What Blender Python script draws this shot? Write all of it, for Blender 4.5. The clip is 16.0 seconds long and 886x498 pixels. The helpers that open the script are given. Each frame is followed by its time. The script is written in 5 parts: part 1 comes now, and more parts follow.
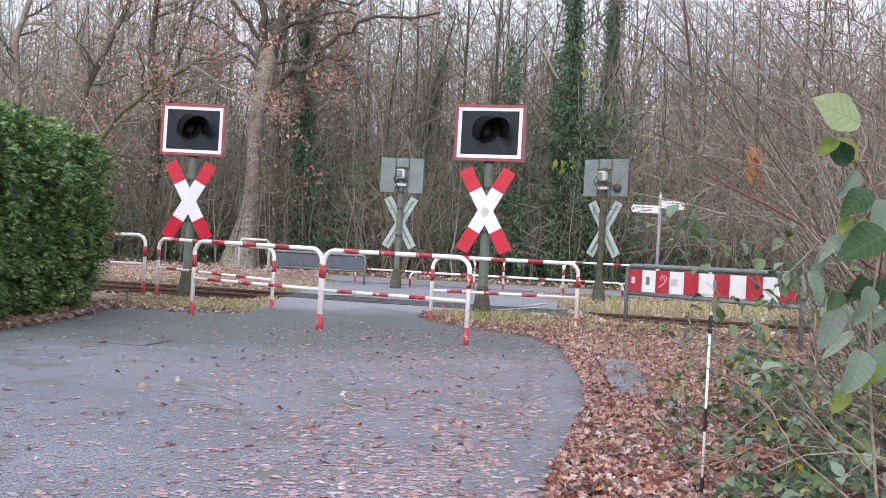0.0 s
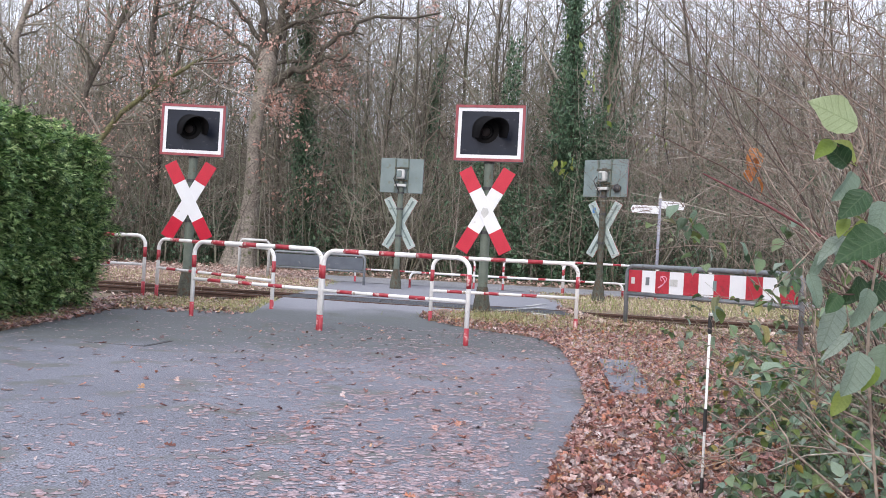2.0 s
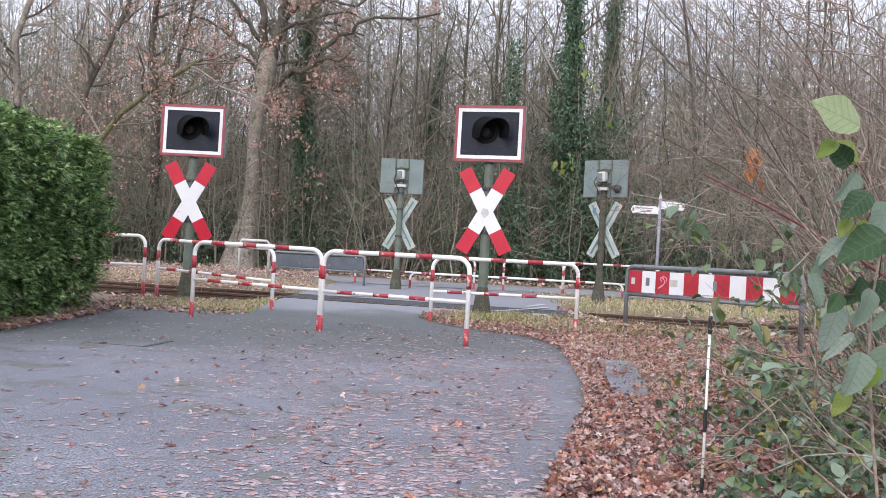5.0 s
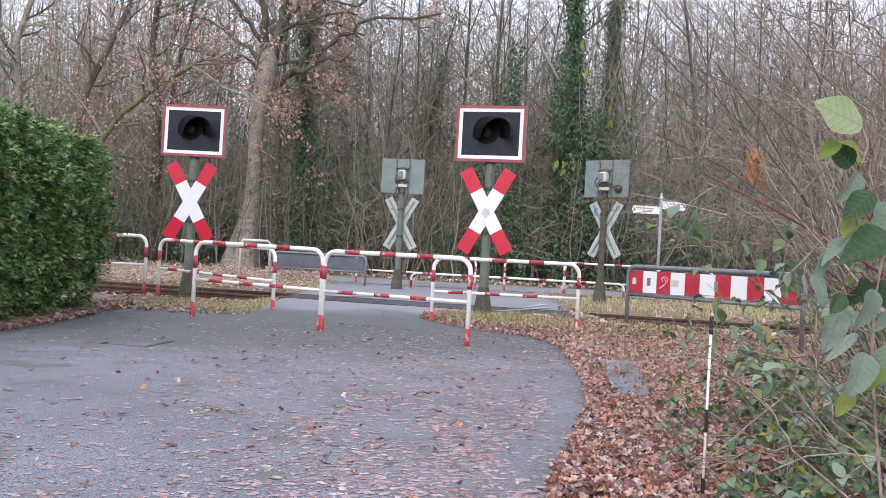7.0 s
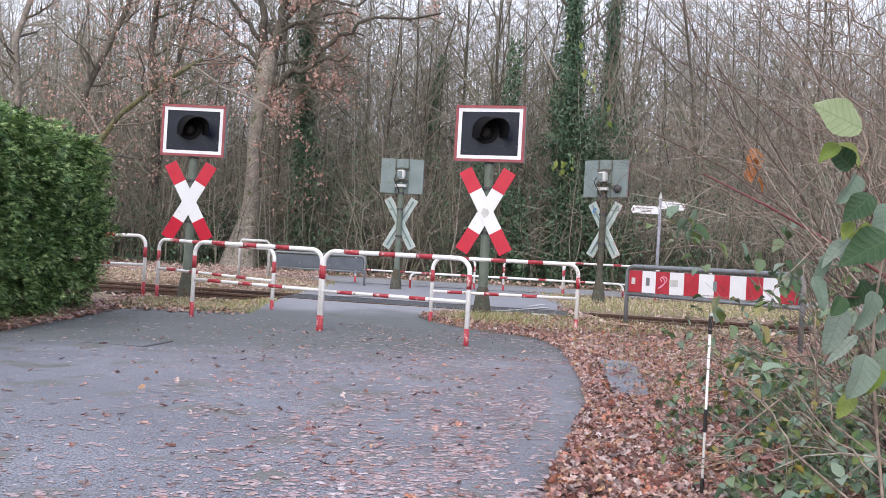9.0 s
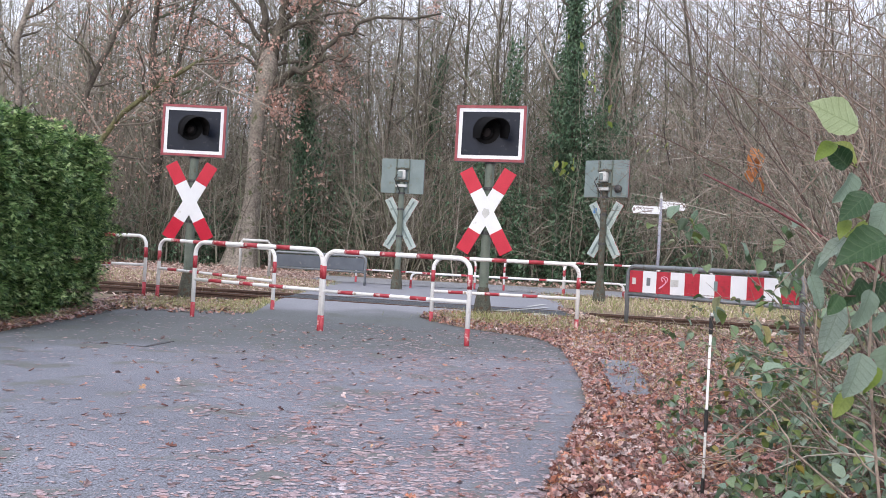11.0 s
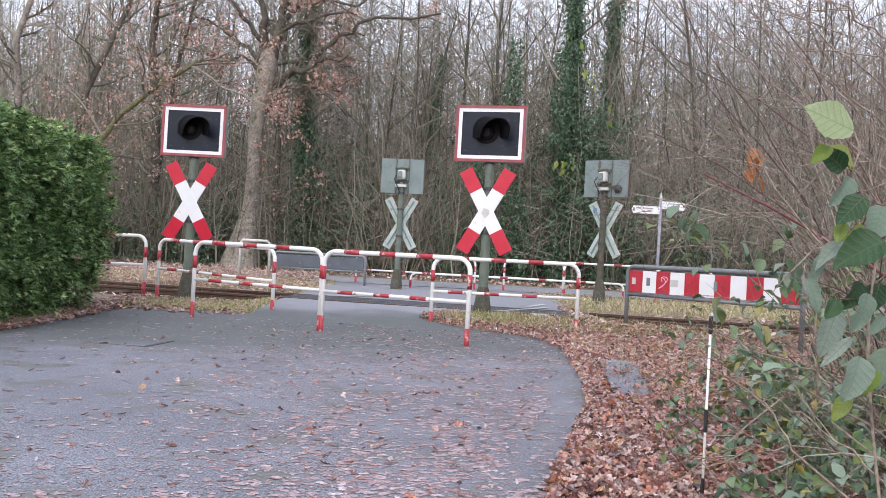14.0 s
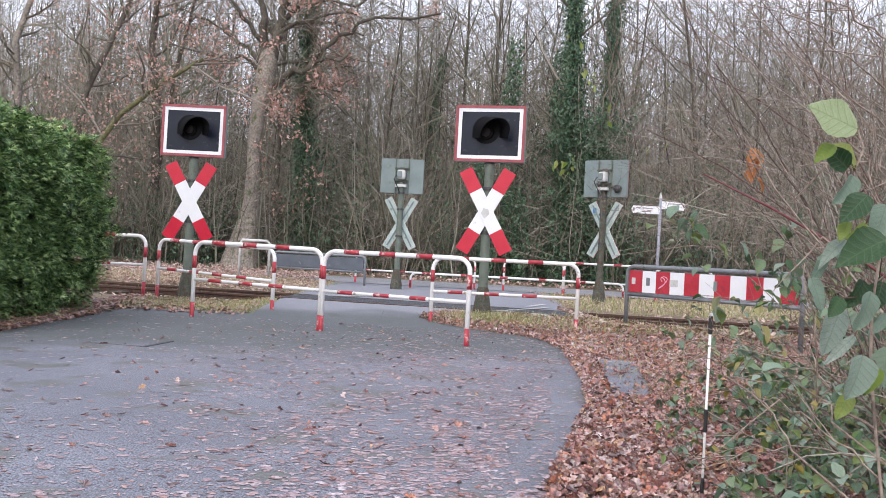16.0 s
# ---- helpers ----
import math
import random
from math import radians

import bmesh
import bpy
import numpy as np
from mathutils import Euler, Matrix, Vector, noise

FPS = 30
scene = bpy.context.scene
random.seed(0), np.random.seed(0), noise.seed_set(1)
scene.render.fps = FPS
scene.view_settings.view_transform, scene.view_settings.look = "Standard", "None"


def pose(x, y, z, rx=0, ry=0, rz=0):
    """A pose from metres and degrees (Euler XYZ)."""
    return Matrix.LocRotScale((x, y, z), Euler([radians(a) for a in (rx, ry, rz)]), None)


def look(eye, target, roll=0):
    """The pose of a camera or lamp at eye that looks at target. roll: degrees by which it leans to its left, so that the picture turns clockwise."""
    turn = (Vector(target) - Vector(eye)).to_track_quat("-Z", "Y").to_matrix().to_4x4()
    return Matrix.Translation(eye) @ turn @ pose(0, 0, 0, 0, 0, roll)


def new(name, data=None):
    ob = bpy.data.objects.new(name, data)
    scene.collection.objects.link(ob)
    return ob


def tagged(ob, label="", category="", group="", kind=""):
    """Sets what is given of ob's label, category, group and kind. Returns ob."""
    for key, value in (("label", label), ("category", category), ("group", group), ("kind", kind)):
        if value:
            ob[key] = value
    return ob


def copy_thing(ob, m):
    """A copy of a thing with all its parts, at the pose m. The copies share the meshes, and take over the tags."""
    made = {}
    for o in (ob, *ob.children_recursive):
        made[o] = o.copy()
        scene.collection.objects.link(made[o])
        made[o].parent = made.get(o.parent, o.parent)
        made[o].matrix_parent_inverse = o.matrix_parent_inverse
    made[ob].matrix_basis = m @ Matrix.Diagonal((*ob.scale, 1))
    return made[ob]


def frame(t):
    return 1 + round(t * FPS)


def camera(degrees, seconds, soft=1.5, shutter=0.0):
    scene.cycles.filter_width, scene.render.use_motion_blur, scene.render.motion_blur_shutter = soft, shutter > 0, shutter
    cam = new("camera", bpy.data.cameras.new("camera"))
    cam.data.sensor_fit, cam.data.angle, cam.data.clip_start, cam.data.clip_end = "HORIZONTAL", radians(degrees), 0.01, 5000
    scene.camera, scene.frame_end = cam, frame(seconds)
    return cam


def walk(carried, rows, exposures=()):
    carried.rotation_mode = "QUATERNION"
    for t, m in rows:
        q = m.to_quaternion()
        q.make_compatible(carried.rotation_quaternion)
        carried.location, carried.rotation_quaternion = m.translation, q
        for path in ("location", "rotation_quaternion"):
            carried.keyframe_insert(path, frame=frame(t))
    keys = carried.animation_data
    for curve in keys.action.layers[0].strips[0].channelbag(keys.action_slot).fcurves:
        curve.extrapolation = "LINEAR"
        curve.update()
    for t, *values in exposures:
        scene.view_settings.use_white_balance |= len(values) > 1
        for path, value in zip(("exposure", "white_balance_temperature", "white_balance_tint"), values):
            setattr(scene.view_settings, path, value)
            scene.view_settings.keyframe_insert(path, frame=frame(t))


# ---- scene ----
SECONDS = 16.0
cam = camera(52.68, SECONDS, soft=0.6)
EYE = (0.0, 0.0, 1.0)
# small shake of the camera: seconds, yaw and tilt in thousandths of a radian
SHAKE = ((0, 0.158, -0.905), (0.5, 0.237, -0.573), (1, -0.000, -0.405), (1.5, -0.000, 0.000), (2, 0.316, -0.495), (2.5, 0.479, 0.000), (3, 0.484, -0.079), (3.5, -0.000, 0.000), (4, -0.000, 0.000), (6.5, 0.484, 0.000), (7, -0.952, 0.000), (7.5, -0.952, 0.000), (8, -0.952, 0.000), (8.5, -0.479, 0.000), (9, -0.000, 0.000), (11.5, -0.794, 0.000), (12, -0.637, 0.000), (12.5, -0.479, 0.000), (13, -0.952, 0.000), (13.5, -0.952, 0.000), (14, -0.473, 0.000), (14.5, -0.395, 0.000), (15, -0.316, 0.000), (15.5, -0.316, 0.000), (16, -0.237, 0.000))
TILT = 0.01124
walk(cam, [(t, look(EYE, (math.sin(a / 1000) * 20, math.cos(a / 1000) * 20, 1.0 + 20 * math.tan(TILT + b / 1000)), 3.2)) for t, a, b in SHAKE], exposures=((0.0, 0.68, 6500, 14), (16.0, 0.68, 6500, 14)))

# ---- light: a bright overcast sky ----
world = bpy.data.worlds.new("overcast_sky")
scene.world = world
world.use_nodes = True
wn, wl = world.node_tree.nodes, world.node_tree.links
sky = wn.new("ShaderNodeTexSky")
sky.sky_type = "NISHITA"
sky.sun_disc = False
sky.sun_elevation, sky.sun_rotation = radians(32), radians(200)
sky.dust_density, sky.air_density = 4.0, 1.0
cloud = wn.new("ShaderNodeMix")
cloud.data_type = "RGBA"
cloud.inputs["Factor"].default_value = 0.8
cloud.inputs["B"].default_value = (8.3, 8.85, 10.1, 1)
wl.new(sky.outputs["Color"], cloud.inputs["A"])
wl.new(cloud.outputs["Result"], wn["Background"].inputs["Color"])
wn["Background"].inputs["Strength"].default_value = 0.1
sun_data = bpy.data.lights.new("sun", "SUN")
sun_data.energy, sun_data.angle, sun_data.color = 0.9, radians(25), (1.0, 0.96, 0.9)
sun = new("sun", sun_data)
sun.matrix_basis = look((-5, -14, 12), (0, 0, 0))


# ---- materials ----
def mat(name, colours, rough=0.8, scale=6.0, bump=0.2, source="noise", metal=0.0, fine=60.0, stain=None, spread=0.5, spec=0.5, stain_at=0.62, thin=0.0, grained=None):
    """A surface whose colour runs through the colours: by noise, by object or by loose piece; stain: a second, patchy colour."""
    m = bpy.data.materials.new(name)
    m.use_nodes = True
    n, l = m.node_tree.nodes, m.node_tree.links
    b = n["Principled BSDF"]
    b.inputs["Roughness"].default_value = rough
    b.inputs["Metallic"].default_value = metal
    b.inputs["Specular IOR Level"].default_value = spec
    co = n.new("ShaderNodeTexCoord").outputs["Object"] if source != "world" else n.new("ShaderNodeNewGeometry").outputs["Position"]
    big, small = n.new("ShaderNodeTexNoise"), n.new("ShaderNodeTexNoise")
    for tex, s in ((big, scale), (small, fine)):
        tex.inputs["Scale"].default_value = s
        tex.inputs["Detail"].default_value = 5
        l.new(co, tex.inputs["Vector"])
    ramp = n.new("ShaderNodeValToRGB")
    ramp.color_ramp.elements[0].position, ramp.color_ramp.elements[1].position = 0.5 - spread / 2, 0.5 + spread / 2
    while len(ramp.color_ramp.elements) < len(colours):
        ramp.color_ramp.elements.new(0.5)
    for i, c in enumerate(colours):
        e = ramp.color_ramp.elements[i]
        if source in ("island", "object"):
            e.position = i / max(1, len(colours) - 1)
        else:
            e.position = 0.5 - spread / 2 + spread * i / max(1, len(colours) - 1)
        e.color = (*c, 1)
    if source == "island":
        l.new(n.new("ShaderNodeNewGeometry").outputs["Random Per Island"], ramp.inputs[0])
    elif source == "object":
        l.new(n.new("ShaderNodeObjectInfo").outputs["Random"], ramp.inputs[0])
    else:
        l.new(big.outputs["Fac"], ramp.inputs[0])
    grain = n.new("ShaderNodeMix")
    grain.data_type, grain.blend_type = "RGBA", "OVERLAY"
    grain.inputs["Factor"].default_value = (0.1 if bump < 0.11 and source == "noise" else 0.45) if grained is None else grained
    l.new(ramp.outputs["Color"], grain.inputs["A"])
    speck = n.new("ShaderNodeMapRange")
    speck.inputs["From Min"].default_value, speck.inputs["From Max"].default_value = 0.32, 0.68
    l.new(small.outputs["Fac"], speck.inputs["Value"])
    l.new(speck.outputs["Result"], grain.inputs["B"])
    out = grain.outputs["Result"]
    if stain:
        patch = n.new("ShaderNodeTexNoise")
        patch.inputs["Scale"].default_value, patch.inputs["Detail"].default_value = scale * 2.3, 8
        l.new(co, patch.inputs["Vector"])
        cut = n.new("ShaderNodeValToRGB")
        cut.color_ramp.elements[0].position, cut.color_ramp.elements[1].position = stain_at, stain_at + 0.09
        l.new(patch.outputs["Fac"], cut.inputs[0])
        mix = n.new("ShaderNodeMix")
        mix.data_type = "RGBA"
        mix.inputs["B"].default_value = (*stain, 1)
        l.new(cut.outputs["Color"], mix.inputs["Factor"])
        l.new(out, mix.inputs["A"])
        out = mix.outputs["Result"]
    l.new(out, b.inputs["Base Color"])
    if bump:
        bp = n.new("ShaderNodeBump")
        bp.inputs["Strength"].default_value, bp.inputs["Distance"].default_value = bump, 0.02
        l.new(small.outputs["Fac"], bp.inputs["Height"])
        l.new(bp.outputs["Normal"], b.inputs["Normal"])
    if thin:
        tr = n.new("ShaderNodeBsdfTranslucent")
        l.new(out, tr.inputs["Color"])
        ms = n.new("ShaderNodeMixShader")
        ms.inputs[0].default_value = thin
        l.new(b.outputs[0], ms.inputs[1])
        l.new(tr.outputs[0], ms.inputs[2])
        l.new(ms.outputs[0], n["Material Output"].inputs["Surface"])
    return m


M = {
    "asphalt": mat("worn_asphalt", ((0.153, 0.16, 0.194), (0.202, 0.211, 0.252), (0.251, 0.26, 0.308)), 0.5, 0.9, 0.45, "world", fine=105, stain=(0.165, 0.172, 0.17), stain_at=0.55, grained=0.7),
    "asphalt_far": mat("road_asphalt", ((0.25, 0.255, 0.275), (0.33, 0.335, 0.355)), 0.6, 0.7, 0.3, "world", fine=90),
    "soil": mat("leafy_soil", ((0.12, 0.085, 0.06), (0.23, 0.17, 0.12), (0.33, 0.26, 0.18)), 0.95, 1.3, 0.8, "world", fine=26, stain=(0.1, 0.11, 0.045), stain_at=0.6),
    "ballast": mat("track_ballast", ((0.06, 0.045, 0.035), (0.13, 0.1, 0.075)), 0.95, 5, 1.0, "world", fine=24),
    "white": mat("white_paint", ((0.78, 0.78, 0.77), (0.88, 0.88, 0.88)), 0.38, 5, 0.06, stain=(0.42, 0.36, 0.28), stain_at=0.63),
    "clean_white": mat("white_sheeting", ((0.76, 0.78, 0.82), (0.84, 0.86, 0.89)), 0.4, 4, 0.03, stain=(0.55, 0.55, 0.52), stain_at=0.68),
    "red": mat("red_paint", ((0.34, 0.022, 0.04), (0.48, 0.06, 0.075)), 0.45, 6, 0.06, stain=(0.66, 0.46, 0.44), stain_at=0.56),
    "stripe_red": mat("weathered_red_stripe", ((0.4, 0.018, 0.035), (0.52, 0.04, 0.06)), 0.45, 6, 0.05, stain=(0.3, 0.03, 0.04), stain_at=0.58),
    "clean_red": mat("red_sheeting", ((0.5, 0.012, 0.038), (0.6, 0.02, 0.05)), 0.38, 4, 0.03),
    "rim_red": mat("faded_red_rim", ((0.25, 0.045, 0.06), (0.36, 0.09, 0.1)), 0.5, 7, 0.05),
    "board": mat("dark_signal_board", ((0.008, 0.012, 0.024), (0.014, 0.02, 0.036)), 0.42, 5, 0.04, spec=0.3, stain=(0.035, 0.042, 0.055), stain_at=0.64),
    "hood": mat("black_hood", ((0.002, 0.002, 0.003), (0.005, 0.005, 0.006)), 0.6, 8, 0.03, spec=0.15),
    "lens": mat("unlit_red_lens", ((0.016, 0.012, 0.012), (0.024, 0.016, 0.016)), 0.6, 20, 0.02),
    "post": mat("grey_green_paint", ((0.1, 0.13, 0.105), (0.16, 0.19, 0.155)), 0.55, 5, 0.1, stain=(0.11, 0.09, 0.06), stain_at=0.62),
    "back": mat("grey_green_sheet", ((0.15, 0.2, 0.2), (0.22, 0.28, 0.28)), 0.5, 3, 0.05, stain=(0.16, 0.19, 0.16), stain_at=0.6),
    "plank_back": mat("pale_green_sheet", ((0.32, 0.41, 0.39), (0.46, 0.54, 0.52)), 0.45, 4, 0.05, stain=(0.2, 0.25, 0.22), stain_at=0.62),
    "signpost": mat("blue_grey_post", ((0.26, 0.27, 0.34), (0.38, 0.39, 0.46)), 0.45, 6, 0.05, stain=(0.5, 0.5, 0.5), stain_at=0.64),
    "grey_steel": mat("galvanised_steel", ((0.17, 0.19, 0.21), (0.27, 0.29, 0.31)), 0.5, 8, 0.06, metal=0.3, stain=(0.13, 0.14, 0.13)),
    "dark_panel": mat("dark_grey_panel", ((0.075, 0.09, 0.115), (0.12, 0.14, 0.17)), 0.5, 3, 0.05, stain=(0.2, 0.21, 0.22), stain_at=0.63),
    "case": mat("pale_grey_case", ((0.5, 0.51, 0.5), (0.62, 0.63, 0.62)), 0.5, 7, 0.04, stain=(0.25, 0.25, 0.22)),
    "rail": mat("rusty_rail", ((0.065, 0.037, 0.028), (0.13, 0.075, 0.055)), 0.8, 8, 0.25),
    "rail_head": mat("worn_rail_head", ((0.2, 0.17, 0.15), (0.3, 0.27, 0.24)), 0.4, 8, 0.05, metal=0.6),
    "wood": mat("old_sleeper_wood", ((0.05, 0.036, 0.026), (0.1, 0.075, 0.055)), 0.9, 9, 0.5),
    "iron": mat("cast_iron", ((0.05, 0.05, 0.052), (0.09, 0.09, 0.095)), 0.55, 14, 0.3, metal=0.4),
    "line": mat("road_paint", ((0.42, 0.42, 0.42), (0.62, 0.62, 0.62)), 0.7, 9, 0.1, "world"),
    "foot": mat("grimy_post_foot", ((0.06, 0.065, 0.05), (0.11, 0.115, 0.09)), 0.8, 6, 0.3, stain=(0.08, 0.055, 0.035), stain_at=0.5),
    "black": mat("black_tape", ((0.012, 0.012, 0.013), (0.03, 0.03, 0.03)), 0.5, 9, 0.05),
    "pink_spray": mat("pink_spray_paint", ((0.75, 0.35, 0.5), (0.85, 0.5, 0.62)), 0.5, 9, 0.0),
    "sticker": mat("blue_sticker", ((0.05, 0.16, 0.4), (0.07, 0.22, 0.5)), 0.4, 9, 0.0),
    "text": mat("faded_sign_ink", ((0.24, 0.2, 0.2), (0.34, 0.3, 0.3)), 0.6, 9, 0.0),
}


def patched(m, moss, fresh):
    """Adds to the asphalt a mossy damp band before the barriers and the paler surfacing of the crossing beyond it."""
    n, l = m.node_tree.nodes, m.node_tree.links
    b = n["Principled BSDF"]
    pos = n.new("ShaderNodeNewGeometry").outputs["Position"]
    sep = n.new("ShaderNodeSeparateXYZ")
    l.new(pos, sep.inputs[0])
    edge = n.new("ShaderNodeTexNoise")
    edge.inputs["Scale"].default_value, edge.inputs["Detail"].default_value = 1.1, 6
    l.new(pos, edge.inputs["Vector"])
    far = n.new("ShaderNodeMath")
    far.operation = "MULTIPLY_ADD"
    l.new(edge.outputs["Fac"], far.inputs[0])
    far.inputs[1].default_value = 2.2
    skew = n.new("ShaderNodeMath")
    skew.operation = "MULTIPLY_ADD"
    l.new(sep.outputs["X"], skew.inputs[0])
    skew.inputs[1].default_value = -0.28
    l.new(sep.outputs["Y"], skew.inputs[2])
    l.new(skew.outputs[0], far.inputs[2])
    for lo, hi, colour, top in ((9.5, 11.4, moss, 0.7), (14.5, 16.2, fresh, 0.8)):
        ramp = n.new("ShaderNodeMapRange")
        ramp.interpolation_type = "SMOOTHSTEP"
        for key, v in (("From Min", lo), ("From Max", hi), ("To Max", top)):
            ramp.inputs[key].default_value = v
        l.new(far.outputs[0], ramp.inputs["Value"])
        mix = n.new("ShaderNodeMix")
        mix.data_type = "RGBA"
        mix.inputs["B"].default_value = (*colour, 1)
        l.new(ramp.outputs["Result"], mix.inputs["Factor"])
        l.new(b.inputs["Base Color"].links[0].from_socket, mix.inputs["A"])
        l.new(mix.outputs["Result"], b.inputs["Base Color"])
        dull = n.new("ShaderNodeMix")
        dull.inputs["B"].default_value = 0.85 if colour is moss else 0.55
        dull.inputs["A"].default_value = 0.5
        if b.inputs["Roughness"].links:
            l.new(b.inputs["Roughness"].links[0].from_socket, dull.inputs["A"])
        l.new(ramp.outputs["Result"], dull.inputs["Factor"])
        l.new(dull.outputs["Result"], b.inputs["Roughness"])


patched(M["asphalt"], (0.098, 0.112, 0.104), (0.32, 0.325, 0.37))


# ---- mesh helpers ----
def mesh_of(name, vf, material, smooth=False):
    if isinstance(vf, bmesh.types.BMesh):
        me = bpy.data.meshes.new(name)
        bmesh.ops.recalc_face_normals(vf, faces=vf.faces)
        vf.to_mesh(me)
        vf.free()
    else:
        me = bpy.data.meshes.new(name)
        me.from_pydata(vf[0], [], vf[1])
    me.materials.append(material)
    if smooth:
        me.polygons.foreach_set("use_smooth", [True] * len(me.polygons))
    return me


def part(name, vf, material, parent=None, label="", smooth=False):
    ob = new(name, mesh_of(name, vf, material, smooth))
    if parent:
        ob.parent = parent
    if label:
        ob["label"] = label
    return ob


def thing(name, m, label, category, group="", kind=""):
    ob = new(name)
    ob.empty_display_size = 0.1
    ob.matrix_basis = m
    return tagged(ob, label, category, group, kind)


def box(c, s, bevel=0.0, m=None):
    bm = bmesh.new()
    bmesh.ops.create_cube(bm, size=1)
    bmesh.ops.scale(bm, vec=s, verts=bm.verts)
    if bevel:
        bmesh.ops.bevel(bm, geom=bm.edges[:], offset=bevel, segments=2, affect="EDGES", profile=0.6)
    if m:
        bmesh.ops.transform(bm, matrix=m, verts=bm.verts)
    bmesh.ops.translate(bm, vec=c, verts=bm.verts)
    return bm


def tubes(paths, caps=True):
    """Tapered tubes along polylines: (points, radii, sides)."""
    vs, fs = [], []
    for pts, rad, k in paths:
        base = len(vs)
        n = len(pts)
        side = None
        for i in range(n):
            a, b = pts[max(0, i - 1)], pts[min(n - 1, i + 1)]
            tx, ty, tz = b[0] - a[0], b[1] - a[1], b[2] - a[2]
            d = math.sqrt(tx * tx + ty * ty + tz * tz) or 1
            tx, ty, tz = tx / d, ty / d, tz / d
            if side is None:
                side = (0, 0, 1) if abs(tz) < 0.8 else (1, 0, 0)
            q = side[0] * tx + side[1] * ty + side[2] * tz
            ux, uy, uz = side[0] - q * tx, side[1] - q * ty, side[2] - q * tz
            d = math.sqrt(ux * ux + uy * uy + uz * uz) or 1
            ux, uy, uz = ux / d, uy / d, uz / d
            side = (ux, uy, uz)
            wx, wy, wz = ty * uz - tz * uy, tz * ux - tx * uz, tx * uy - ty * ux
            r = rad[i]
            for j in range(k):
                c, s = r * math.cos(6.28319 * j / k), r * math.sin(6.28319 * j / k)
                vs.append((pts[i][0] + ux * c + wx * s, pts[i][1] + uy * c + wy * s, pts[i][2] + uz * c + wz * s))
        for i in range(n - 1):
            p = base + i * k
            for j in range(k):
                j2 = (j + 1) % k
                fs.append((p + j, p + j2, p + k + j2, p + k + j))
        if caps:
            fs.append(tuple(range(base + k - 1, base - 1, -1)))
            fs.append(tuple(range(base + (n - 1) * k, base + n * k)))
    return vs, fs


def pipe(pts, r, k=10):
    return tubes([(pts, [r] * len(pts), k)])


def interp(x, table):
    if x <= table[0][0]:
        return table[0][1]
    for (a, p), (b, q) in zip(table, table[1:]):
        if x <= b:
            return p + (q - p) * (x - a) / (b - a)
    return table[-1][1]


def rise(x, y):
    """Height of the ground: a low ramp up to the level crossing, then nearly level."""
    return interp(y, ((11.3, 0.0), (12.3, 0.02), (14.2, 0.14), (15.0, 0.15), (24, 0.15), (32, 0.25), (60, 0.5)))


def track_y(x):
    """The near rail's line."""
    return 15.5 - 0.2 * x


def soil(x, y):
    """Height of the bare ground, which dips to the track bed on both sides of the crossing."""
    side = max(0.0, min(1.0, max((-2.9 - x) / 0.35, (x - 2.5) / 0.4)))
    d = y - track_y(x)
    dip = max(0.0, min(1.0, (d + 0.75) / 0.4)) * max(0.0, min(1.0, (2.7 - d) / 0.5))
    low = 0.075 * max(0.0, min(1.0, (-2.9 - x) / 0.4)) * max(0.0, min(1.0, (y - 13.3) / 0.6)) * max(0.0, min(1.0, (17.5 - y) / 0.5))
    return rise(x, y) - max(low, 0.14 * side * dip)


# ---- the ground ----
def ground_grid(xs, ys, lift, bumpy=0.0):
    vs, fs = [], []
    for y in ys:
        for x in xs:
            vs.append((x, y, (soil(x, y) if bumpy else rise(x, y)) + lift + bumpy * (noise.noise((x * 1.7, y * 1.7, 0)) + 0.5 * noise.noise((x * 5, y * 5, 3)))))
    w = len(xs)
    for j in range(len(ys) - 1):
        for i in range(w - 1):
            a = j * w + i
            fs.append((a, a + 1, a + w + 1, a + w))
    return vs, fs


near_x = [-400, -120, -50, -25] + [-16 + 0.25 * i for i in range(129)] + [25, 50, 120, 400]
near_y = [-60, -10] + [0 + 0.25 * i for i in range(129)] + [36, 42, 50, 60, 80, 120, 300, 1500]
ground = part("ground", ground_grid(near_x, near_y, -0.03, 0.02), M["soil"], smooth=True)
tagged(ground, "brown leaf-strewn soil with thin grass", "ground", kind="structure")

RIGHT = ((-8, 0.1), (2, 0.2), (3.9, 0.56), (4.43, 0.66), (4.85, 0.77), (5.85, 1.0), (6.3, 1.13), (6.8, 1.2), (7.4, 1.27), (8.4, 1.37), (9.4, 1.44), (10.4, 1.5), (11.0, 1.5), (11.5, 1.46), (11.9, 1.35), (12.2, 1.05), (12.45, 0.7), (12.8, 0.25), (13.2, -0.1), (13.5, -0.25), (14, -0.2), (14.6, 0.15), (15.2, 1.0), (16, 2.2), (20, 2.7), (26, 3.2))
LEFT = ((-8, -5.0), (6, -5.1), (8, -4.9), (9.2, -4.5), (10.2, -4.55), (11.3, -4.75), (12.2, -4.78), (12.7, -4.5), (13.0, -3.9), (13.3, -3.2), (13.7, -2.9), (14.6, -2.75), (16, -2.8), (20, -2.9), (26, -3.4))


